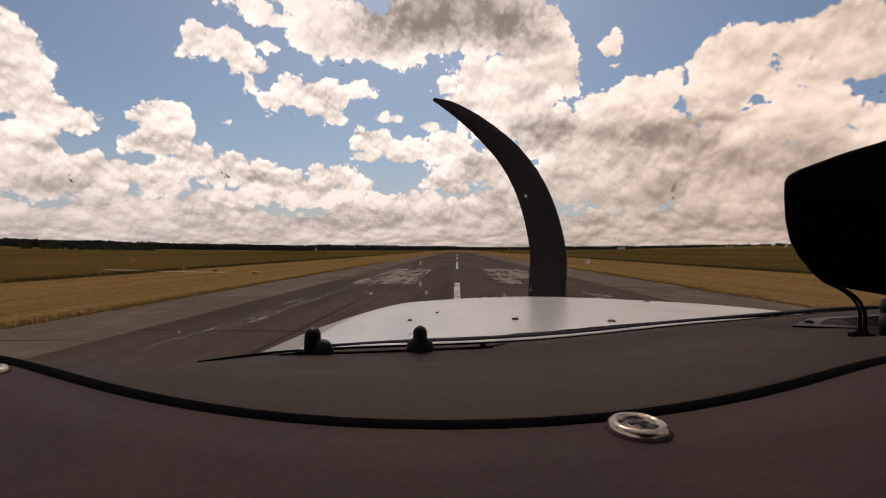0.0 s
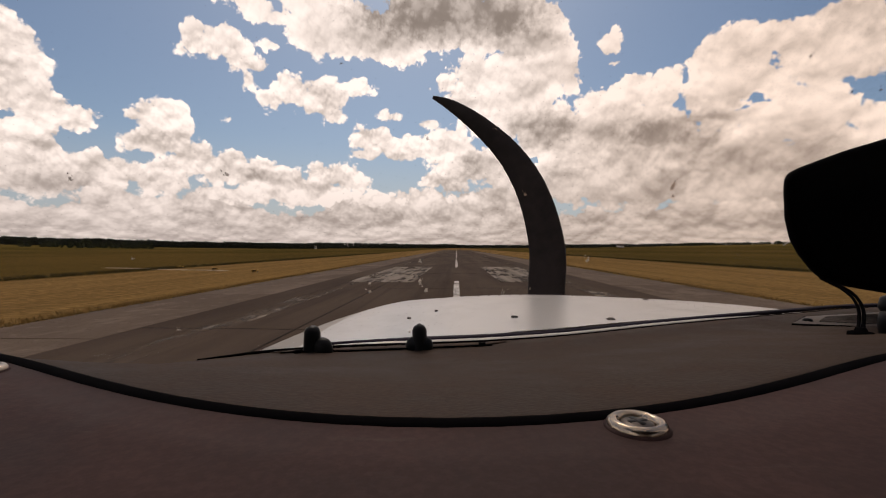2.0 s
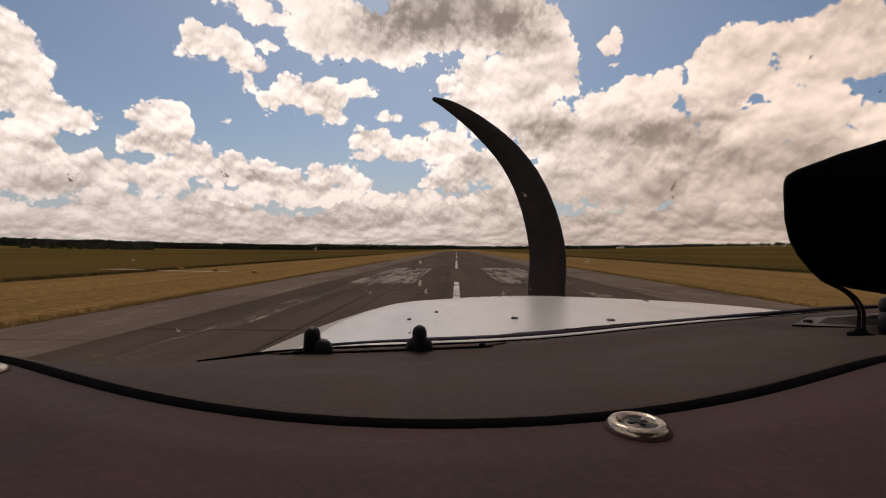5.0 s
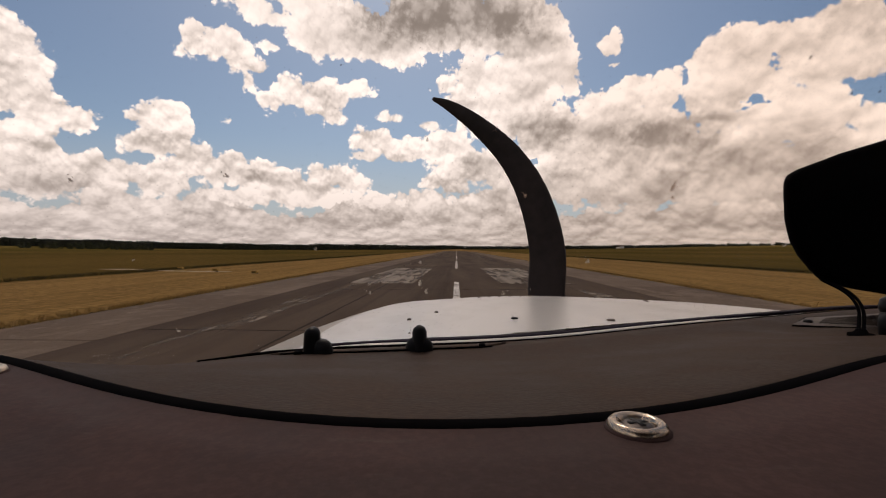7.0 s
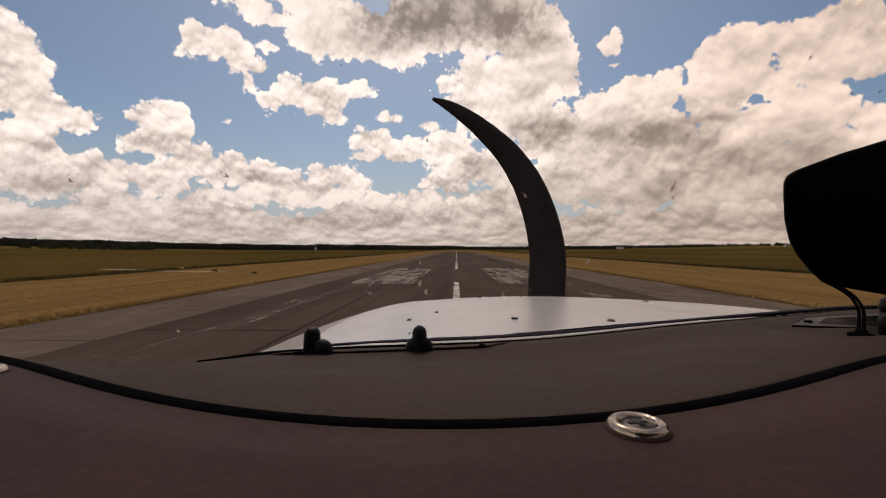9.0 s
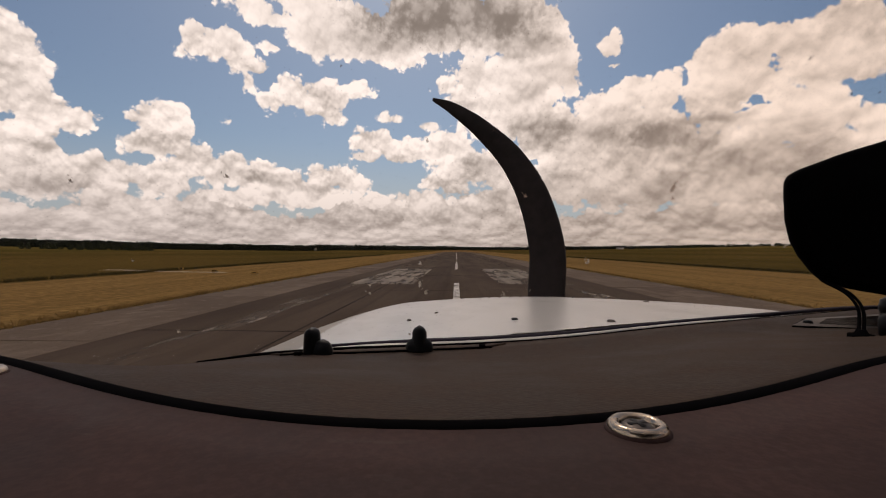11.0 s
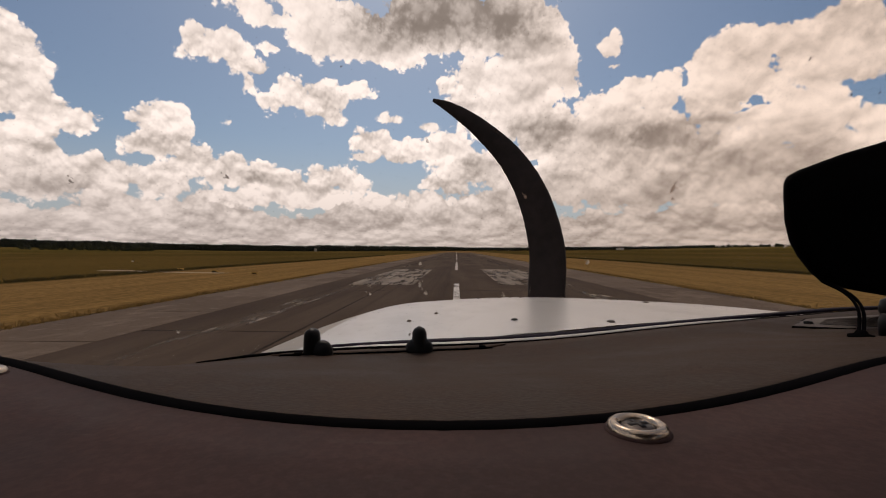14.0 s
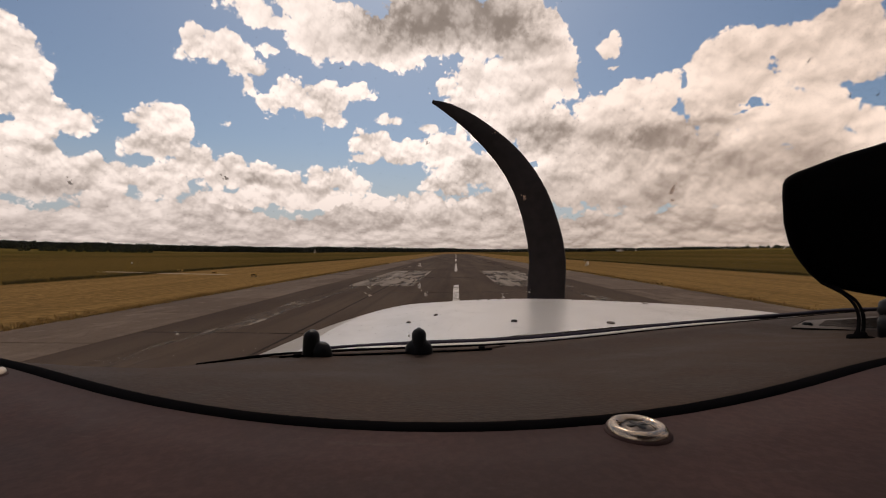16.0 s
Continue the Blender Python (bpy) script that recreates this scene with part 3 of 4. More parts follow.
def fall(d, reach=0.235):
    s = min(1.0, d / min(reach, 0.235))
    return -0.057 - (DROP - 0.057) * (0.5 * s + 0.5 * s * s * (3 - 2 * s))


XS = [-0.46 + 1.48 * k / 90 for k in range(91)]


def shield():
    rows = []
    for x in XS:
        a, b = bead_y(x), edge_y(x)
        b = max(b, a + 0.004)
        row = [(x, a + (b - a) * s, fall((b - a) * s, b - a)) for s in [k / 16 for k in range(17)]]
        rows.append(row + [(x, b + 0.001, -DROP - 0.03), (x, a, -DROP - 0.03)])
    return caps(grid(rows, close=True))


part("glare_shield", shield(), VINYL, aircraft, "dusty brown-grey grained vinyl glare shield")


def near_panel():
    rows = []
    for x in XS:
        a = bead_y(x)
        row = [(x, -0.16 + (a + 0.16) * s, -0.054 - 0.012 * (1 - s) ** 3) for s in [k / 10 for k in range(11)]]
        rows.append(row + [(x, a, -0.1), (x, -0.16, -0.1)])
    return caps(grid(rows, close=True))


panel = part("dash_top", near_panel(), VINYL_NEAR, aircraft, "dark maroon-grey vinyl dash top")
part("edge_bead", tube([(x, bead_y(x), -0.0575) for x in XS], 0.0051), RUBBER, aircraft, "black rubber piping")


def band(a, b, z0, z1, x0, x1, lift):
    rows = []
    for k in range(81):
        x = x0 + (x1 - x0) * k / 80
        e, slim = edge_y(x), min(1.0, 0.12 + k / 10, 0.12 + (80 - k) / 16)
        c, h = a + (b - a) * slim, lift * slim
        rows.append([(x, e + a, z0), (x, e + a + 0.0006, z0 + h), (x, e + c - 0.0006, z1 + h), (x, e + c, z1), (x, e + c, z0 - 0.003), (x, e + a, z0 - 0.003)])
    return caps(grid(rows, close=True))


part("edge_gasket", tube([(x, edge_y(x) + 0.001, -DROP + 0.0002) for x in XS if x > -0.2], lambda t: 0.0024 * min(1, 0.3 + t * 22) * (1 - 0.68 * min(1, t * 4))), RUBBER, aircraft, "thin black gasket line")
part("windshield_retainer", band(0.004, 0.0125, -0.0896, -0.0892, -0.13, 0.42, 0.0006), TRIM, aircraft, "chipped white metal retainer strip")
part("windshield_seal", band(0.017, 0.0265, -0.0891, -0.0886, -0.125, 0.85, 0.0008), SEAL, aircraft, "dark sealant band")

# engine cowling
NOSE_X = 0.23
HALF = [(0.36, 0.395), (0.43, 0.39), (0.6, 0.392), (0.85, 0.37), (1.1, 0.32), (1.4, 0.18), (1.52, 0.12)]
TOP = [(0.36, -0.083), (0.45, -0.085), (0.7, -0.092), (0.95, -0.105), (1.2, -0.1255), (1.35, -0.141), (1.46, -0.165), (1.52, -0.2)]


def cowl_point(q, y):
    wd, top = curve_at(HALF, y), curve_at(TOP, y)
    a = abs(q)
    z = top - 0.012 * a**2 - 0.2 * max(0, a - 0.9) ** 1.6
    return (NOSE_X + q * wd, y, z)


def cowl_sheet(q0, q1, y0, y1, n, skirt=0, lift=0.0):
    """Part of the cowling between two girth lines; skirt -1 or 1 carries it down to the belly."""
    rows = []
    for k in range(61):
        y = y0 + (y1 - y0) * k / 60
        row = []
        for i in range(n + 1):
            q = q0 + (q1 - q0) * i / n
            x, _, z = cowl_point(q, max(y, 0.4))
            x, yy, z = cowl_point(q, max(y, edge_y(x) + 0.025) if y < 1.2 else y)
            row.append((x, yy, z + lift))
        if skirt:
            x, yy, z = row[-1] if skirt > 0 else row[0]
            low_ = (x + 0.02 * skirt, yy, -0.75)
            row = row + [low_] if skirt > 0 else [low_] + row
        rows.append(row)
    return grid(rows)


cowl = part("cowling", cowl_sheet(-0.955, 0.95, 0.36, 1.24, 44), COWL, aircraft, "glossy white engine cowling with dried splashes")
# shoulders and nose carry the reflected ground as a darker colour
part("cowl_side", cowl_sheet(-1.6, -0.955, 0.36, 1.24, 14, -1, -0.0005), COWL_SIDE, cowl, "cowling shoulder tinted darker for the ground's reflection")
part("cowl_side", cowl_sheet(0.95, 1.6, 0.36, 1.24, 14, 1, -0.0005), COWL_SIDE, cowl, "cowling shoulder tinted darker for the ground's reflection")
part("nose_bowl", cowl_sheet(-1.6, 1.6, 1.24, 1.52, 50, 0, -0.0005), COWL_SIDE, cowl, "nose bowl tinted darker for the ground's reflection")
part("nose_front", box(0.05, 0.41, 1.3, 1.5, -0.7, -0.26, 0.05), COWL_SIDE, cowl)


def stud(parent, name, x, y, z, r, mat, h=0.002, flat=1.0, label=""):
    bm = lathe([(r, -0.002), (r, h * 0.4), (r * 0.75, h), (0.001, h * 1.1)], 14)
    bmesh.ops.scale(bm, vec=(1, flat, 1), verts=bm.verts)
    bmesh.ops.translate(bm, vec=(x, y, z), verts=bm.verts)
    ob = part(name, bm, mat, parent, label)
    return ob


def on_cowl(x, y):
    return cowl_point((x - NOSE_X) / curve_at(HALF, y), y)


for x, y, r, nm, mat in ((0.092, 0.58, 0.0045, "drain_hole", RECESS), (0.205, 0.55, 0.005, "fastener", GREYTRIM), (0.405, 0.9, 0.006, "fastener", GREYTRIM),
                         (-0.01, 0.68, 0.003, "fastener", GREYTRIM), (-0.045, 0.6, 0.003, "fastener", GREYTRIM)):
    p = on_cowl(x, y)
    stud(cowl, nm, *p, r, mat, flat=1.2)
for k in range(14):
    p = on_cowl(0.09 + 0.027 * k, 1.16 - 0.0006 * (k - 7) ** 2)
    stud(cowl, "rivet", *p, 0.0042, GREYTRIM)

# propeller: the blade's line and chord
LINE = [(0.363, -0.36), (0.366, -0.158), (0.369, 0.002), (0.323, 0.182), (0.243, 0.323), (0.132, 0.433), (0.032, 0.503), (-0.036, 0.534)]
CHORD = [0.1, 0.123, 0.121, 0.108, 0.088, 0.064, 0.04, 0.012]
HUB = Vector((0.345, 1.6, -0.36))


def blade():
    ts = [k / 36 for k in range(37)]
    kx = [(i / 7, p[0]) for i, p in enumerate(LINE)]
    kz = [(i / 7, p[1]) for i, p in enumerate(LINE)]
    kc = [(i / 7, c) for i, c in enumerate(CHORD)]
    mid = [Vector((curve_at(kx, t), 1.6, curve_at(kz, t))) for t in ts]
    rows = []
    for i, t in enumerate(ts):
        along = (mid[min(i + 1, 36)] - mid[max(i - 1, 0)]).normalized()
        side = along.cross(Vector((0, 1, 0))).normalized()
        c = curve_at(kc, t) / 2
        th = 0.016 * (1 - 0.8 * t)
        tw = math.radians(20 - 14 * t)
        row = []
        for k in range(14):
            a = k * math.tau / 14
            u, v = math.cos(a) * c, math.sin(a) * th * (1 - 0.3 * math.cos(a))
            row.append(mid[i] + side * u + Vector((0, 1, 0)) * (v + u * math.tan(tw)))
        rows.append(row)
    return caps(grid(rows, close=True))


propeller = part("propeller", lathe([(0.15, -0.1), (0.15, -0.03), (0.14, 0.05), (0.11, 0.13), (0.06, 0.2), (0.004, 0.23)], 28), HULL, aircraft, "black-bladed propeller at rest with white spinner")
propeller.data.transform(Matrix.Translation(HUB) @ pose(0, 0, 0, -90, 0, 0))
part("blade", blade(), BLADE, propeller, "dark matt propeller blade")
low = blade()
bmesh.ops.transform(low, matrix=Matrix.Translation(HUB) @ pose(0, 0, 0, 0, 180, 0) @ Matrix.Translation(-HUB), verts=low.verts)
part("blade", low, BLADE, propeller, "dark matt propeller blade")


# windshield and cabin shell; the shell is unseen, added behind the eye to shade the dash
def windshield():
    rows = []
    for k in range(41):
        x = -0.44 + 1.42 * k / 40
        e = edge_y(x) + 0.012
        rows.append([(x + (0.27 - x) * 0.1 * s, e + (-0.16 - e) * s, -DROP + 0.004 + 0.6 * s + 0.05 * math.sin(math.pi * s)) for s in [j / 16 for j in range(17)]])
    return grid(rows)


screen = part("windshield", windshield(), GLASS, aircraft, "clear curved windshield with insect splashes")
screen.visible_shadow = False


def sheets(*boxes):
    bm = bmesh.new()
    for b in boxes:
        box(*b, bm=bm)
    return bm


# the unseen panel closing the right window is added to darken the dash there
part("fuselage", sheets((-0.52, -0.49, -1.7, 0.2, -0.95, -0.1), (1.03, 1.06, -1.7, 0.2, -0.95, -0.1), (-0.52, 1.06, -1.73, -1.7, -0.95, 0.58),
                        (-0.52, 1.06, -1.7, 0.36, -0.98, -0.95), (-0.25, 0.79, 0.34, 0.37, -0.95, -0.14),
                        (-0.52, -0.49, -0.9, -0.82, -0.1, 0.52), (1.03, 1.06, -0.9, -0.82, -0.1, 0.52),
                        (-0.52, -0.49, -1.7, -1.5, -0.1, 0.52), (1.03, 1.06, -0.82, 0.16, -0.1, 0.3), (1.03, 1.06, -1.7, -1.5, -0.1, 0.52)), HULL, aircraft, smooth=False)
part("roof", box(-0.52, 1.06, -1.7, -0.15, 0.52, 0.58, 0.02), HULL, aircraft)
part("headliner", box(-0.5, 1.04, -1.68, -0.17, 0.5, 0.516), LINING, aircraft)
part("instrument_panel", box(-0.48, 1.02, -0.165, -0.15, -0.6, -0.07), PLASTIC, aircraft)
for x, y in ((0.27, 1.25), (-0.75, -0.9), (1.29, -0.9)):
    leg = part("landing_gear", tube([(0.27 + (x - 0.27) * s, y, -0.75 - 0.97 * s) for s in (0, 0.5, 1)], 0.03), HULL, aircraft)
    wheel = lathe([(0.05, -0.05), (0.16, -0.06), (0.18, -0.03), (0.18, 0.03), (0.16, 0.06), (0.05, 0.05)], 24)
    bmesh.ops.transform(wheel, matrix=Matrix.Translation((x, y, -EYE + 0.21)) @ pose(0, 0, 0, 0, 90, 0), verts=wheel.verts)
    part("wheel", wheel, RUBBER, leg)


# screws of the dash top
def screw(x, y, r):
    z = -0.0535
    bm = grid([[(x + q * r * math.cos(a), y + q * r * math.sin(a), z + h * 0.72 * r) for a in [k * math.tau / 40 for k in range(40)]]
               for q, h in ((1.0, -0.2), (1.0, 0.05), (0.97, 0.2), (0.88, 0.33), (0.76, 0.36), (0.66, 0.3), (0.6, 0.16), (0.57, 0.0))], close=True)
    s = part("screw", bm, STEEL, aircraft, "worn cross-head screw in a cup washer")
    head = lathe([(r * 0.575, 0.0), (r * 0.55, r * 0.1), (r * 0.4, r * 0.17), (0.0004, r * 0.2)], 32)
    bmesh.ops.translate(head, vec=(x, y, z), verts=head.verts)
    part("screw_head", head, OLDSTEEL, s, "dull worn screw head")
    ring = lathe([(r * 1.1, -0.001), (r * 1.09, 0.0001), (r * 1.0, 0.0006)], 36)
    bmesh.ops.translate(ring, vec=(x, y, z - 0.0003), verts=ring.verts)
    part("washer", ring, VINYL_NEAR, s)
    # raised cross, coloured with the shade of a cut slot
    cross = box(-r * 0.34, r * 0.34, -r * 0.085, r * 0.085, 0, r * 0.05, bm=box(-r * 0.085, r * 0.085, -r * 0.34, r * 0.34, 0, r * 0.052))
    bmesh.ops.transform(cross, matrix=Matrix.Translation((x, y, z + r * 0.16)) @ pose(0, 0, 0, 0, 0, 15), verts=cross.verts)
    part("cross_slot", cross, RECESS, s)


screw(0.0583, 0.1352, 0.0088)
screw(-0.2, 0.1955, 0.0084)


# demister slot plate and its two levers
def on_shield(x, y):
    return fall(y - bead_y(x), edge_y(x) - bead_y(x))


def slot_plate():
    rows = []
    for k in range(41):
        x = -0.145 + 0.205 * k / 40
        e = edge_y(x)
        tip = min(1, (k + 0.5) / 5, (40.5 - k) / 5)
        a, b = e - 0.008 - 0.012 * tip, e - 0.007
        rows.append([(x, a, on_shield(x, a) - 0.001), (x, a + 0.001, on_shield(x, a) + 0.0013), (x, b, on_shield(x, b) + 0.0013), (x, b, on_shield(x, b) - 0.001)])
    return caps(grid(rows, close=True))


plate = part("demister_plate", slot_plate(), VINYL, aircraft, "slim vinyl-covered demister slot plate")
for off, r in ((-0.0205, 0.0008), (-0.006, 0.0008)):
    pts = [(x, edge_y(x) + off, on_shield(x, edge_y(x) + off) + 0.001) for x in [-0.135 + 0.18 * k / 30 for k in range(31)]]
    part("slot", tube(pts, r, 6), RUBBER, plate)
for x, y in ((-0.121, 0.376), (0.036, 0.414)):
    part("stop", box(x - 0.003, x + 0.003, y - 0.003, y + 0.003, on_shield(x, y), on_shield(x, y) + 0.003, 0.001), RUBBER, plate)


def lever(x, y, turn, lean):
    """A lever: a low rounded foot with an upright rounded thumb piece."""
    bm = bmesh.new()
    rows = []
    for k in range(9):
        h = k / 8
        rr = 0.0125 * math.sqrt(max(0.0, 1 - (h * 0.92) ** 3))
        rows.append([(rr * math.cos(a), rr * 0.62 * math.sin(a), 0.0125 * h) for a in [i * math.tau / 20 for i in range(20)]])
    foot = caps(grid(rows, close=True))
    z = on_shield(x, y) - 0.001
    m = Matrix.Translation((x, y, z)) @ pose(0, 0, 0, 0, 0, turn)
    bmesh.ops.transform(foot, matrix=Matrix.Translation((lean, 0, 0)) @ m, verts=foot.verts)
    l = part("demister_lever", foot, PLASTIC, plate, "small black plastic lever")
    l.location = (0, 0, 0)
    thumb = []
    for k in range(13):
        h = k / 12
        hw = 0.0062 * math.sqrt(max(0.0, 1 - max(0, (h - 0.72) / 0.285) ** 2)) + 0.0002
        dp = 0.009 * (1 - 0.25 * h)
        thumb.append([(hw * math.cos(a), dp * math.sin(a) * (hw / 0.0062) ** 0.5, 0.023 * h) for a in [i * math.tau / 16 for i in range(16)]])
    bm.free()
    tb = caps(grid(thumb, close=True))
    bmesh.ops.transform(tb, matrix=m, verts=tb.verts)
    return l, tb


for x, y, turn, lean in ((-0.112, 0.386, -25, 0.007), (-0.021, 0.402, 0, 0.0)):
    l, tb = lever(x, y, turn, lean)
    me = bpy.data.meshes.new("lever")
    both = bmesh.new()
    both.from_mesh(l.data)
    tb.to_mesh(me)
    both.from_mesh(me)
    tb.free()
    both.to_mesh(l.data)
    both.free()
    for f in l.data.polygons:
        f.use_smooth = True

# ---- the instrument pod on the shield, its wires and the vent beside it ----
pod_thing = thing("instrument_pod", "matt black instrument housing mounted above the glare shield", "instrument")
pod_thing.matrix_world = pose(0, 0, 0, 0, 0, HEADING)
POD = [(0.56, 0.143), (0.491, 0.1216), (0.442, 0.107), (0.392, 0.0883), (0.381, 0.082), (0.377, 0.0746), (0.3766, 0.06), (0.378, 0.032),
       (0.383, 0.01), (0.392, -0.007), (0.406, -0.0244), (0.417, -0.034), (0.435, -0.041), (0.461, -0.046), (0.491, -0.051), (0.56, -0.056)]


def pod():
    rows = []
    for y, k in ((0.485, 0.86), (0.487, 0.93), (0.492, 0.972), (0.5, 0.995), (0.51, 1.0), (0.55, 1.0), (0.6, 0.97), (0.625, 0.9), (0.63, 0.75)):
        cx, cz = 0.5, 0.045
        rows.append([(cx + (x - cx) * k + (y - 0.5) * 0.86, y, cz + (z - cz) * k) for x, z in POD] + [(0.67, y, cz - 0.095 * k), (0.74, y, cz - 0.05 * k), (0.76, y, cz + 0.05 * k), (0.68, y, cz + 0.1 * k)])
    return caps(grid(rows, close=True))


part("housing", pod(), HOUSING, pod_thing)
part("mount", box(0.6, 0.66, 0.55, 0.6, -0.1, 0.0, 0.006), PLASTIC, pod_thing)
WIRE_X = [(0, 0.42), (0.3, 0.419), (0.65, 0.397), (1, 0.362)]
WIRE_Z = [(0, -0.034), (0.3, -0.0455), (0.65, -0.058), (1, -0.0755)]
for off in (-0.001, 0.0035):
    pts = []
    for k in range(25):
        t = k / 24
        pts.append((curve_at(WIRE_X, t) + off, 0.5 - 0.108 * t, curve_at(WIRE_Z, t)))
    part("wire", tube(pts, 0.0014, 8), RUBBER, pod_thing, "thin black wire")
    
# vent with perforated grille
VENT = [(0.4066, 0.525), (0.56, 0.474), (0.66, 0.635), (0.464, 0.577)]


def plate_of(corners, z0, z1, bevel):
    bm = bmesh.new()
    low_, top_ = [[bm.verts.new((x, y, z)) for x, y in corners] for z in (z0, z1)]
    bm.faces.new(low_)
    bm.faces.new(top_)
    for k in range(4):
        bm.faces.new((low_[k], low_[(k + 1) % 4], top_[(k + 1) % 4], top_[k]))
    bmesh.ops.bevel(bm, geom=list(bm.edges), offset=bevel, segments=2, affect="EDGES", profile=0.6)
    return bm


def inset(corners, f):
    cx, cy = sum(c[0] for c in corners) / 4, sum(c[1] for c in corners) / 4
    return [(cx + (x - cx) * f, cy + (y - cy) * f) for x, y in corners]


vent = part("vent_frame", plate_of(VENT, -0.093, -0.0878, 0.0008), GREYTRIM, aircraft, "grey metal demister vent frame")
hole = inset(VENT, 0.66)
# flat plate whose black stands for the shade down the duct
part("duct", plate_of(hole, -0.089, -0.0874, 0.0002), RECESS, vent, "dark vent duct")
grille = bmesh.new()
for k in range(11):
    f = (k + 0.5) / 11
    a = [hole[0][i] + (hole[3][i] - hole[0][i]) * f for i in (0, 1)]
    b = [hole[1][i] + (hole[2][i] - hole[1][i]) * f for i in (0, 1)]
    me = bpy.data.meshes.new("bar")
    bar = tube([(*a, -0.0872), (*b, -0.0872)], 0.0007, 6)
    bar.to_mesh(me)
    bar.free()
    grille.from_mesh(me)
part("grille", grille, GREYTRIM, vent, "fine wire vent grille")
part("gasket", tube([(*VENT[3], -0.089), (*VENT[0], -0.0895), (*VENT[1], -0.0885)], 0.0016, 6), RUBBER, vent)
stud(vent, "fastener", 0.438, 0.541, -0.0878, 0.0052, PLASTIC, 0.003)
stud(vent, "fastener", 0.6, 0.603, -0.0878, 0.0052, PLASTIC, 0.003)
grommet = lathe([(0.0095, -0.003), (0.0093, 0.001), (0.005, 0.002), (0.0035, 0.005), (0.0005, 0.005)], 20)
bmesh.ops.translate(grommet, vec=(0.3635, 0.392, -0.0745), verts=grommet.verts)
part("grommet", grommet, RUBBER, aircraft, "black rubber wire grommet")
knob = lathe([(0.012, -0.006), (0.0125, 0.012), (0.011, 0.018), (0.001, 0.02)], 20)
bmesh.ops.translate(knob, vec=(0.389, 0.386, -0.0735), verts=knob.verts)
part("stub", knob, PLASTIC, aircraft)
cap = lathe([(0.016, -0.02), (0.021, -0.004), (0.019, 0.008), (0.01, 0.014), (0.001, 0.015)], 20)
bmesh.ops.translate(cap, vec=(0.612, 0.605, -0.076), verts=cap.verts)
part("vent_knob", cap, PLASTIC, aircraft, "worn dark rubber knob")


# insect splashes on the windshield: place across and up it, size, drawn-out length
def splash(x, s, size, tall, mat):
    e = edge_y(x) + 0.012
    base = Vector((x + (0.27 - x) * 0.1 * s, e + (-0.16 - e) * s, -DROP + 0.004 + 0.6 * s + 0.05 * math.sin(math.pi * s)))
    up = Vector((0, -0.16 - e, 0.6 + 0.05 * math.pi * math.cos(math.pi * s))).normalized()
    side = Vector((1, 0.3, 0)).normalized()
    nrm = side.cross(up).normalized()
    if nrm.y > 0:
        nrm = -nrm
    rng = random.Random(int(x * 9000 + s * 777))
    bm = bmesh.new()
    ring = []
    for k in range(14):
        a = k * math.tau / 14
        r = size * rng.uniform(0.45, 1.0)
        ring.append(bm.verts.new(base + side * math.cos(a) * r + up * math.sin(a) * r * tall * (1.3 if math.sin(a) > 0.6 else 0.8) + nrm * 0.0012))
    top = bm.verts.new(base + nrm * 0.0022)
    for k in range(14):
        bm.faces.new((ring[k], ring[(k + 1) % 14], top))
    for _ in range(3):
        c = base + side * rng.uniform(-2, 2) * size + up * rng.uniform(-1, 3) * size + nrm * 0.0012
        vs = [bm.verts.new(c + side * math.cos(a) * size * 0.22 + up * math.sin(a) * size * 0.4) for a in (0, 1.3, 2.5, 3.9, 5.1)]
        bm.faces.new(vs)
    part("insect_splash", bm, mat, screen)


SPLASHES = [(-0.065, 0.075, 0.00191, 1.2, 0), (-0.065, 0.065, 0.00242, 1.3, 0), (-0.022, 0.075, 0.00243, 2, 0), (-0.017, 0.065, 0.00297, 1.5, 0),
            (-0.022, 0.1, 0.00234, 1.2, 0), (0.054, 0.06, 0.00258, 1.4, 0), (0.078, 0.065, 0.00208, 1.2, 0), (0.13, 0.1, 0.00309, 1.6, 0),
            (0.192, 0.185, 0.00382, 2.4, 2), (0.196, 0.175, 0.00244, 1.2, 2), (-0.15, 0.18, 0.00261, 1, 1), (-0.231, 0.17, 0.00203, 1, 1),
            (-0.103, 0.115, 0.00219, 1.2, 0), (0.377, 0.12, 0.00374, 1.2, 0), (0.059, 0.17, 0.00217, 1.8, 2), (0.03, 0.225, 0.00154, 1.1, 1),
            (-0.207, 0.03, 0.0022, 0.8, 0), (-0.017, 0.215, 0.00153, 1.6, 1), (0.263, 0.305, 0.00163, 1.6, 1), (0.325, 0.285, 0.00135, 1.6, 1),
            (0.353, 0.29, 0.00182, 1.5, 1), (-0.032, 0.01, 0.00213, 1.3, 0), (-0.07, 0.265, 0.00101, 1, 1), (-0.217, 0.105, 0.00116, 1, 0)]
for x, s, size, tall, look_ in SPLASHES:
    splash(x, s, size * 0.75, tall, (BUG, BUG_DARK, BUG_MIX)[look_])

# ---- trees ----
def clump(bm, c, r, rng, squash=0.8):
    """One uneven leaf clump."""
    made = bmesh.ops.create_icosphere(bm, subdivisions=1, radius=r, matrix=Matrix.Translation(c))
    for v in made["verts"]:
        v.co = Vector(c) + (v.co - Vector(c)) * rng.uniform(0.62, 1.25)
        v.co.z = c[2] + (v.co.z - c[2]) * squash


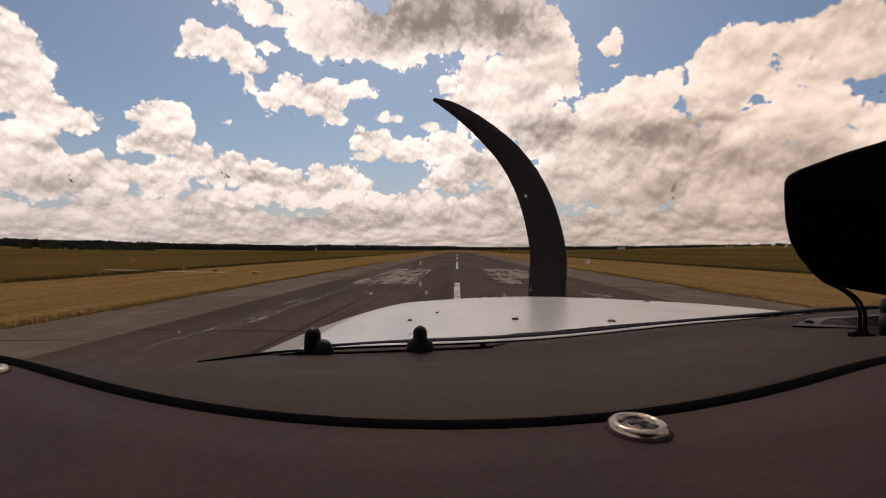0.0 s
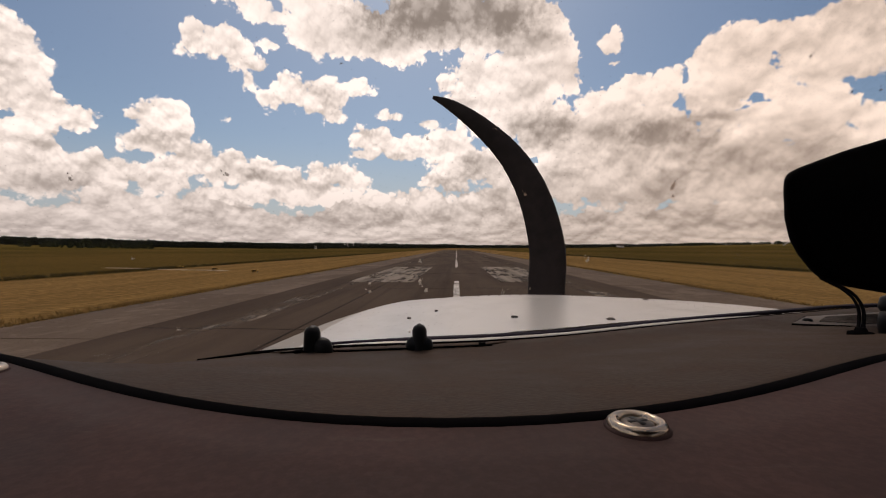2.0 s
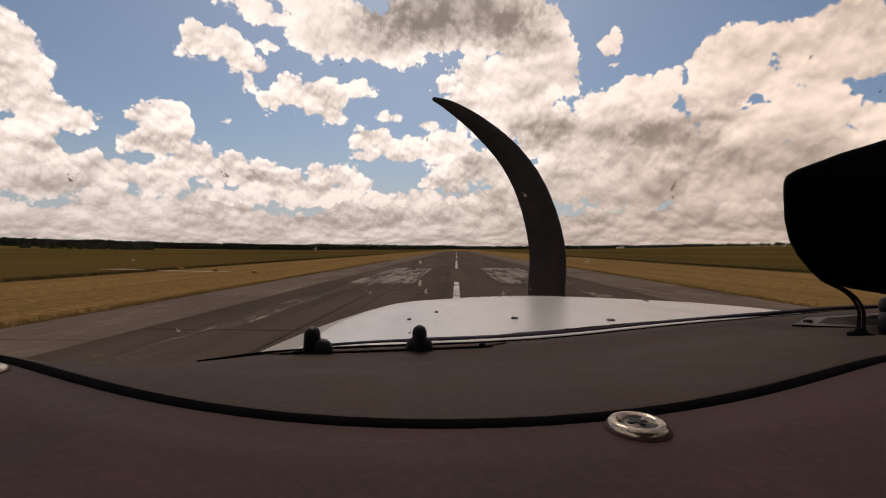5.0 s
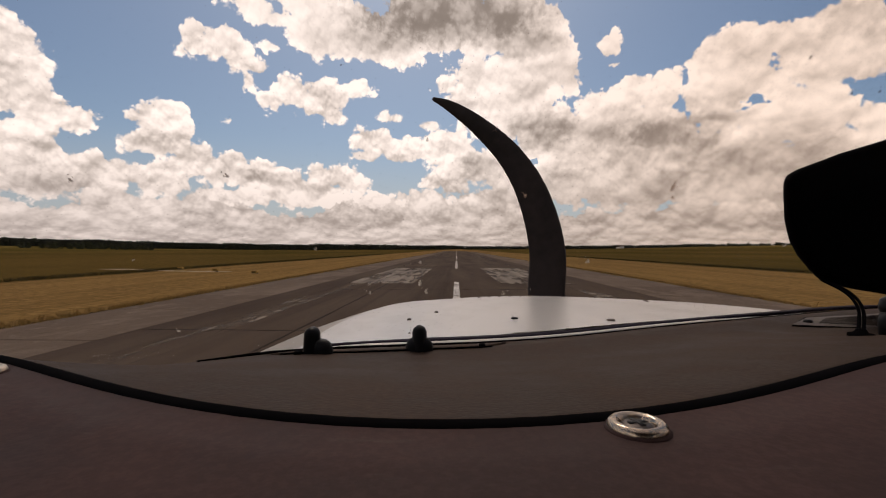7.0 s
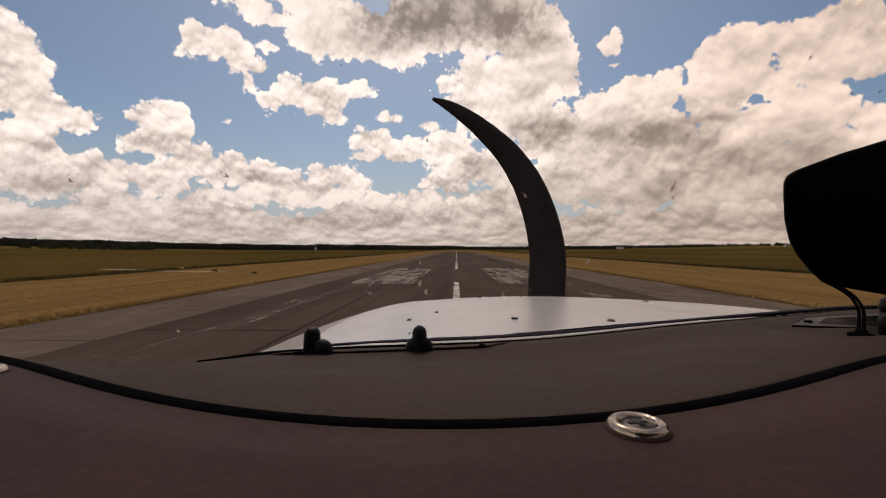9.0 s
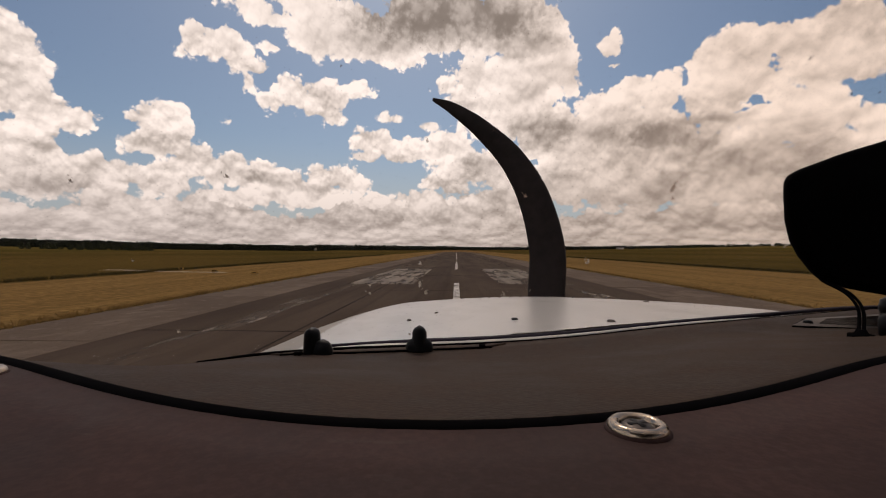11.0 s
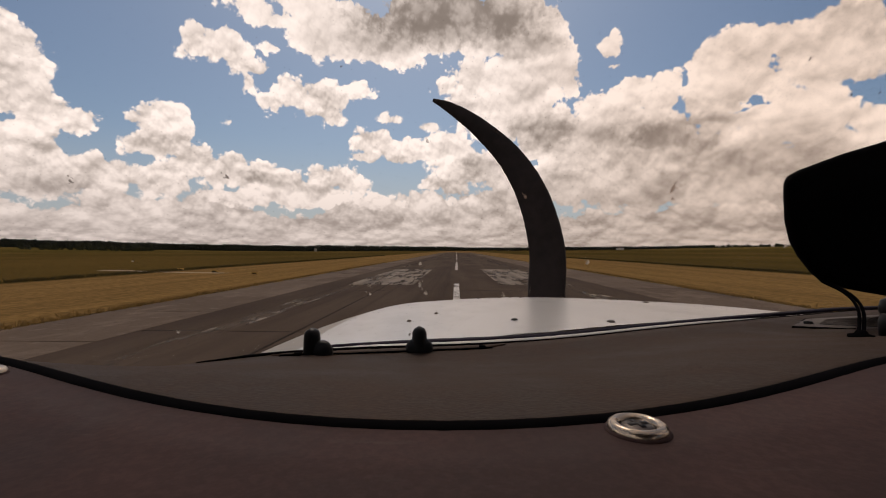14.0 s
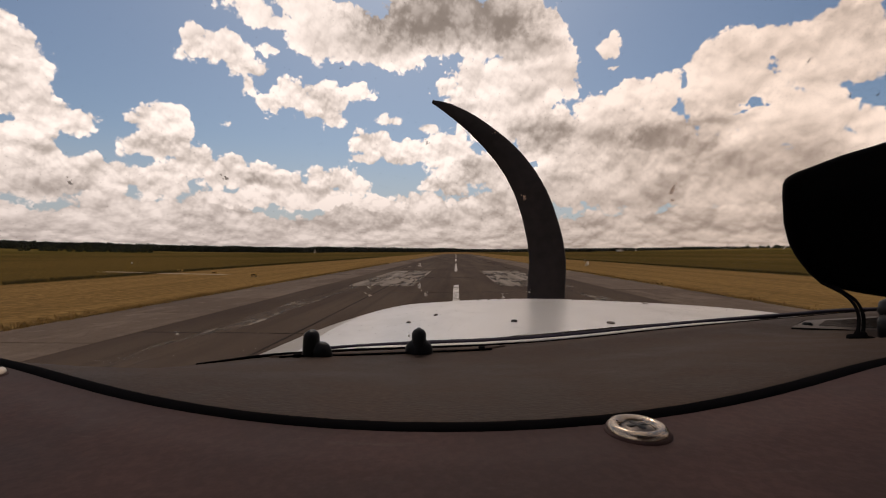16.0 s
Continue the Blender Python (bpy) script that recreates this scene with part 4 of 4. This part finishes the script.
def crown(height, width, rng, n):
    bm = bmesh.new()
    for k in range(n):
        h = rng.uniform(0.28, 1.0)
        spread = width / 2 * math.sin(min(0.93, 0.2 + h * 0.75) * math.pi) ** 0.5
        a, q = rng.uniform(0, math.tau), math.sqrt(rng.random())
        clump(bm, (math.cos(a) * spread * q, math.sin(a) * spread * q, height * h * 0.93), width * rng.uniform(0.1, 0.19), rng)
    return bm


def trunk(height, r, rng):
    bm = tube([(rng.uniform(-0.1, 0.1), rng.uniform(-0.1, 0.1), height * 0.75 * k / 5 - 0.05) for k in range(6)], lambda t: r * (1 - 0.75 * t), 7)
    for _ in range(4):
        a = rng.uniform(0, math.tau)
        h = height * rng.uniform(0.3, 0.55)
        limb = tube([(math.cos(a) * height * 0.07 * k, math.sin(a) * height * 0.07 * k, h + height * 0.06 * k) for k in range(4)], lambda t: r * 0.4 * (1 - 0.7 * t), 5)
        me = bpy.data.meshes.new("limb")
        limb.to_mesh(me)
        limb.free()
        bm.from_mesh(me)
    return bm


def tree(name, height, width, seed, n, leaf, label, group):
    rng = random.Random(seed)
    t = thing(name, label, "tree", group)
    for nm, bm, mat in (("trunk", trunk(height, height * 0.028, rng), BARK), ("crown", crown(height, width, rng, n), leaf)):
        part(nm, bm, mat, t).location.z = 0
    return t


# the row of trees beside the road, right of the runway
row = [tree("field_tree", 5.4 - 0.5 * k, 5.4 - 0.5 * k, 11 + k, 46, LEAF, "small round field tree in a long row", "trees along the road") for k in range(3)]
rng = random.Random(5)
spots = []
for k in range(18):
    f = k / 17
    spots.append((405 + 165 * f + rng.uniform(-2, 2), 815 - 85 * f + rng.uniform(-6, 6)))
for k, (x, y) in enumerate(spots):
    m = pose(x, y, rise(x, y), 0, 0, rng.uniform(0, 360))
    if k < 3:
        row[k].matrix_world = m
    else:
        copy_thing(row[k % 3], m)


def belt(name, x0, y0, x1, y1, depth, count, h0, h1, seed, leaf, label):
    """A wood seen from far: many crowns in one sheet of trees."""
    rng = random.Random(seed)
    verts, faces = [], []
    ico = bmesh.new()
    bmesh.ops.create_icosphere(ico, subdivisions=1, radius=1.0)
    iv, jf = [v.co.copy() for v in ico.verts], [[v.index for v in f.verts] for f in ico.faces]
    ico.free()
    d = Vector((x1 - x0, y1 - y0, 0))
    nrm = Vector((-d.y, d.x, 0)).normalized()
    for _ in range(count):
        p = Vector((x0, y0, 0)) + d * rng.random() + nrm * depth * rng.random() ** 2
        p.z = rise(p.x, p.y)
        h = rng.uniform(h0, h1) * (0.93 + 0.14 * noise.noise(p * 0.02))
        wd = h * rng.uniform(0.26, 0.42)
        for k in range(5):
            z = h * (0.05 + 0.88 * (k + rng.random()) / 5)
            c = p + Vector((rng.uniform(-1, 1) * wd * 0.5, rng.uniform(-1, 1) * wd * 0.5, z))
            r = wd * rng.uniform(0.4, 0.62) * (1.15 - 0.5 * z / h)
            base = len(verts)
            verts.extend([tuple(c + v * r * rng.uniform(0.7, 1.25)) for v in iv])
            faces.extend([[base + i for i in f] for f in jf])
    me = bpy.data.meshes.new(name)
    me.from_pydata(verts, [], faces)
    me.materials.append(leaf)
    return tagged(new(name, me), label, "woodland", kind="stuff")


belt("pine_wood", -540, 520, -255, 870, 60, 1900, 8.5, 11.5, 3, LEAF_DARK, "dark dense pine wood along the meadow")
belt("far_wood", -345, 1130, 40, 1900, 60, 900, 13, 18, 4, LEAF_DARK, "distant dark wood line at the runway end")
belt("far_wood", 40, 2000, 900, 1600, 80, 1300, 11, 16, 7, LEAF_DARK, "distant low wood line beyond the meadow")
belt("far_wood", 700, 1500, 1500, 1100, 80, 800, 8, 13, 8, LEAF, "distant low hedges and trees")
belt("far_wood", -1300, 900, -600, 1150, 90, 520, 12, 17, 9, LEAF_DARK, "distant wooded rise")
belt("bushes", -395, 395, -290, 420, 14, 75, 4, 8.5, 10, LEAF, "clump of olive field bushes")
belt("far_wood", -1400, -500, -1200, 1000, 80, 300, 10, 16, 12, LEAF_DARK, "distant dark wood line")
belt("far_wood", 1200, -900, 1400, 900, 80, 300, 8, 12, 13, LEAF, "distant low trees")
belt("far_wood", -1200, -1300, 1200, -1300, 80, 400, 8, 14, 14, LEAF_DARK, "distant dark wood line")


belt("far_wood", -90, 2060, 160, 2060, 40, 170, 11, 17, 15, LEAF_DARK, "dark wood closing the end of the runway")
belt("bushes", -175, -95, -105, -35, 14, 60, 3, 6, 16, LEAF, "row of bushes along the old track")


def bush(seed):
    rng = random.Random(seed)
    t = thing("bush", "low dark green bush in the meadow", "bush", "scattered meadow bushes")
    part("crown", crown(2.6, 3.4, rng, 40), LEAF, t).location.z = -0.5
    part("stem", tube([(0, 0, -0.1), (0.05, 0, 0.5), (0, 0.05, 1.2)], 0.07, 6), BARK, t).location.z = 0
    return t


shrub = bush(51)
shrub.matrix_world = pose(-55, -189, 0, 0, 0, 0)
for x, y, r in ((-77, -146, 40), (-80, -120, 130), (-96, -128, 220), (-64, -130, 300), (-100, -105, 10)):
    copy_thing(shrub, pose(x, y, 0, 0, 0, r))


def house(w, d, h):
    t = thing("farm_house", "small pale farm house with a dark pitched roof", "house", "far farm houses")
    part("wall", box(-w / 2, w / 2, -d / 2, d / 2, -0.3, h), HULL, t, smooth=False).location.z = 0
    gable = [[(x, -d / 2 - 0.3, h - 0.1), (x, 0, h + d * 0.4), (x, d / 2 + 0.3, h - 0.1), (x, d / 2 + 0.3, h - 0.3), (x, -d / 2 - 0.3, h - 0.3)] for x in (-w / 2 - 0.3, w / 2 + 0.3)]
    part("roof", caps(grid(gable, close=True)), BARK, t, smooth=False).location.z = 0
    for k in range(3):
        x = -w / 3 + w / 3 * k
        part("window", box(x - 0.5, x + 0.5, -d / 2 - 0.06, -d / 2 + 0.05, 1.0, 2.2), RECESS, t, smooth=False).location.z = 0
    return t


home = house(11, 7, 3.2)
home.matrix_world = pose(305, 850, rise(305, 850), 0, 0, 20)
for x, y, r in ((-640, 700, 25), (-560, 690, 0)):
    copy_thing(home, pose(x, y, rise(x, y), 0, 0, r))

# ---- approach lights beside the runway, parked aircraft by the threshold ----
def approach_light():
    t = thing("approach_light", "yellow approach light box on short legs in grass", "light", "row of approach lights")
    b = box(-0.45, 0.45, -0.35, 0.35, 0.22, 0.52, 0.03)
    part("lamp_box", b, MARKER, t).location.z = 0
    part("hood", box(-0.47, 0.47, -0.5, -0.3, 0.44, 0.55, 0.015), MARKER, t).location.z = 0
    part("lens", box(-0.35, 0.35, -0.365, -0.34, 0.28, 0.42), RECESS, t, "dark glass lens").location.z = 0
    for x in (-0.35, 0.35):
        for y in (-0.25, 0.25):
            part("leg", box(x - 0.03, x + 0.03, y - 0.03, y + 0.03, -0.02, 0.23), GREYTRIM, t).location.z = 0
    return t


one = approach_light()
one.matrix_world = pose(-17, 37.5, 0, 0, 0, 4) @ Matrix.Scale(0.48, 4)
for x, y in ((-22.3, 41), (-28, 45)):
    copy_thing(one, pose(x, y, 0, 0, 0, 4))


def parked_plane():
    t = thing("parked_glider", "small white glider parked on the grass", "glider", "gliders parked on the grass")
    rows = []
    for y, r, z in ((3.2, 0.05, 0.75), (2.8, 0.3, 0.78), (1.8, 0.45, 0.85), (0.2, 0.48, 0.9), (-1.2, 0.32, 0.95), (-3.6, 0.14, 1.05)):
        rows.append([(r * 0.75 * math.cos(a), y, z + r * math.sin(a)) for a in [k * math.tau / 12 for k in range(12)]])
    part("fuselage", caps(grid(rows, close=True)), HULL, t).location.z = 0
    for sgn in (-1, 1):
        wing = [[(sgn * x, y0 + c * u, 1.15 + 0.04 * x + th * v) for u, v in ((0.5, 0), (0.2, 0.6), (-0.5, 0), (0.2, -0.5))] for x, c, y0, th in ((0.2, 1.1, 0.5, 0.09), (4.0, 0.95, 0.45, 0.07), (7.5, 0.5, 0.3, 0.04))]
        part("wing", caps(grid(wing, close=True)), HULL, t).location.z = 0
    part("fin", box(-0.03, 0.03, -3.8, -3.0, 1.0, 2.0, 0.02), HULL, t).location.z = 0
    part("tailplane", box(-1.3, 1.3, -3.8, -3.3, 1.85, 1.92, 0.02), HULL, t).location.z = 0
    part("canopy", caps(grid([[(0.28 * s * math.cos(a), y, 1.18 + 0.32 * s * math.sin(a)) for a in [k * math.pi / 8 for k in range(9)]] for y, s in ((2.3, 0.3), (1.9, 0.85), (1.3, 1.0), (0.6, 0.6))])), RECESS, t, "dark glazed canopy").location.z = 0
    w = lathe([(0.05, -0.06), (0.2, -0.05), (0.2, 0.05), (0.05, 0.06)], 16)
    bmesh.ops.transform(w, matrix=Matrix.Translation((0, 0.6, 0.2)) @ pose(0, 0, 0, 0, 90, 0), verts=w.verts)
    part("wheel", w, RUBBER, t).location.z = 0
    part("skid", box(-0.06, 0.06, -3.5, -3.3, 0, 0.95, 0.02), RUBBER, t).location.z = 0
    return t


glider = parked_plane()
glider.matrix_world = pose(-78, -52, 0, 0, 0, 60)
for k, (x, y, r) in enumerate(((-92, -44, 70), (-104, -56, 55), (-118, -46, 80), (-70, -38, 100))):
    copy_thing(glider, pose(x, y, 0, 0, 0, r))


# ---- grass fringe along the runway ----
def tufts(name, count, seed, place, h0, h1, mat, label):
    rng = random.Random(seed)
    verts, faces = [], []
    for _ in range(count):
        x, y = place(rng)
        for _ in range(6):
            a, h = rng.uniform(0, math.tau), rng.uniform(h0, h1)
            bx, by = x + rng.uniform(-0.1, 0.1), y + rng.uniform(-0.1, 0.1)
            dx, dy = math.cos(a) * 0.012, math.sin(a) * 0.012
            lx, ly = rng.uniform(-0.5, 0.5) * h, rng.uniform(-0.5, 0.5) * h
            b = len(verts)
            verts.extend([(bx - dx, by - dy, -0.01), (bx + dx, by + dy, -0.01), (bx + dx * 0.5 + lx * 0.5, by + ly * 0.5, h * 0.65), (bx + lx, by + ly, h)])
            faces.extend([(b, b + 1, b + 2), (b, b + 2, b + 3)])
    me = bpy.data.meshes.new(name)
    me.from_pydata(verts, [], faces)
    me.materials.append(mat)
    return tagged(new(name, me), label, "grass", kind="stuff")


def fringe(rng):
    side = rng.random() < 0.5
    off = abs(rng.gauss(0, 0.35)) - 0.12
    return (LEFT - off if side else RIGHT + off), 6 + 75 * rng.random() ** 1.5


tufts("grass_fringe", 2600, 31, fringe, 0.06, 0.18, STRAW, "dry grass growing over the asphalt edge")


def meadow_edge(rng):
    return (rng.uniform(-29.6, -28.2) if rng.random() < 0.5 else rng.uniform(30.2, 31.6)), 8 + 170 * rng.random() ** 1.6


tufts("tall_grass", 5000, 33, meadow_edge, 0.12, 0.34, TALL, "taller olive grass where the mown strip ends")
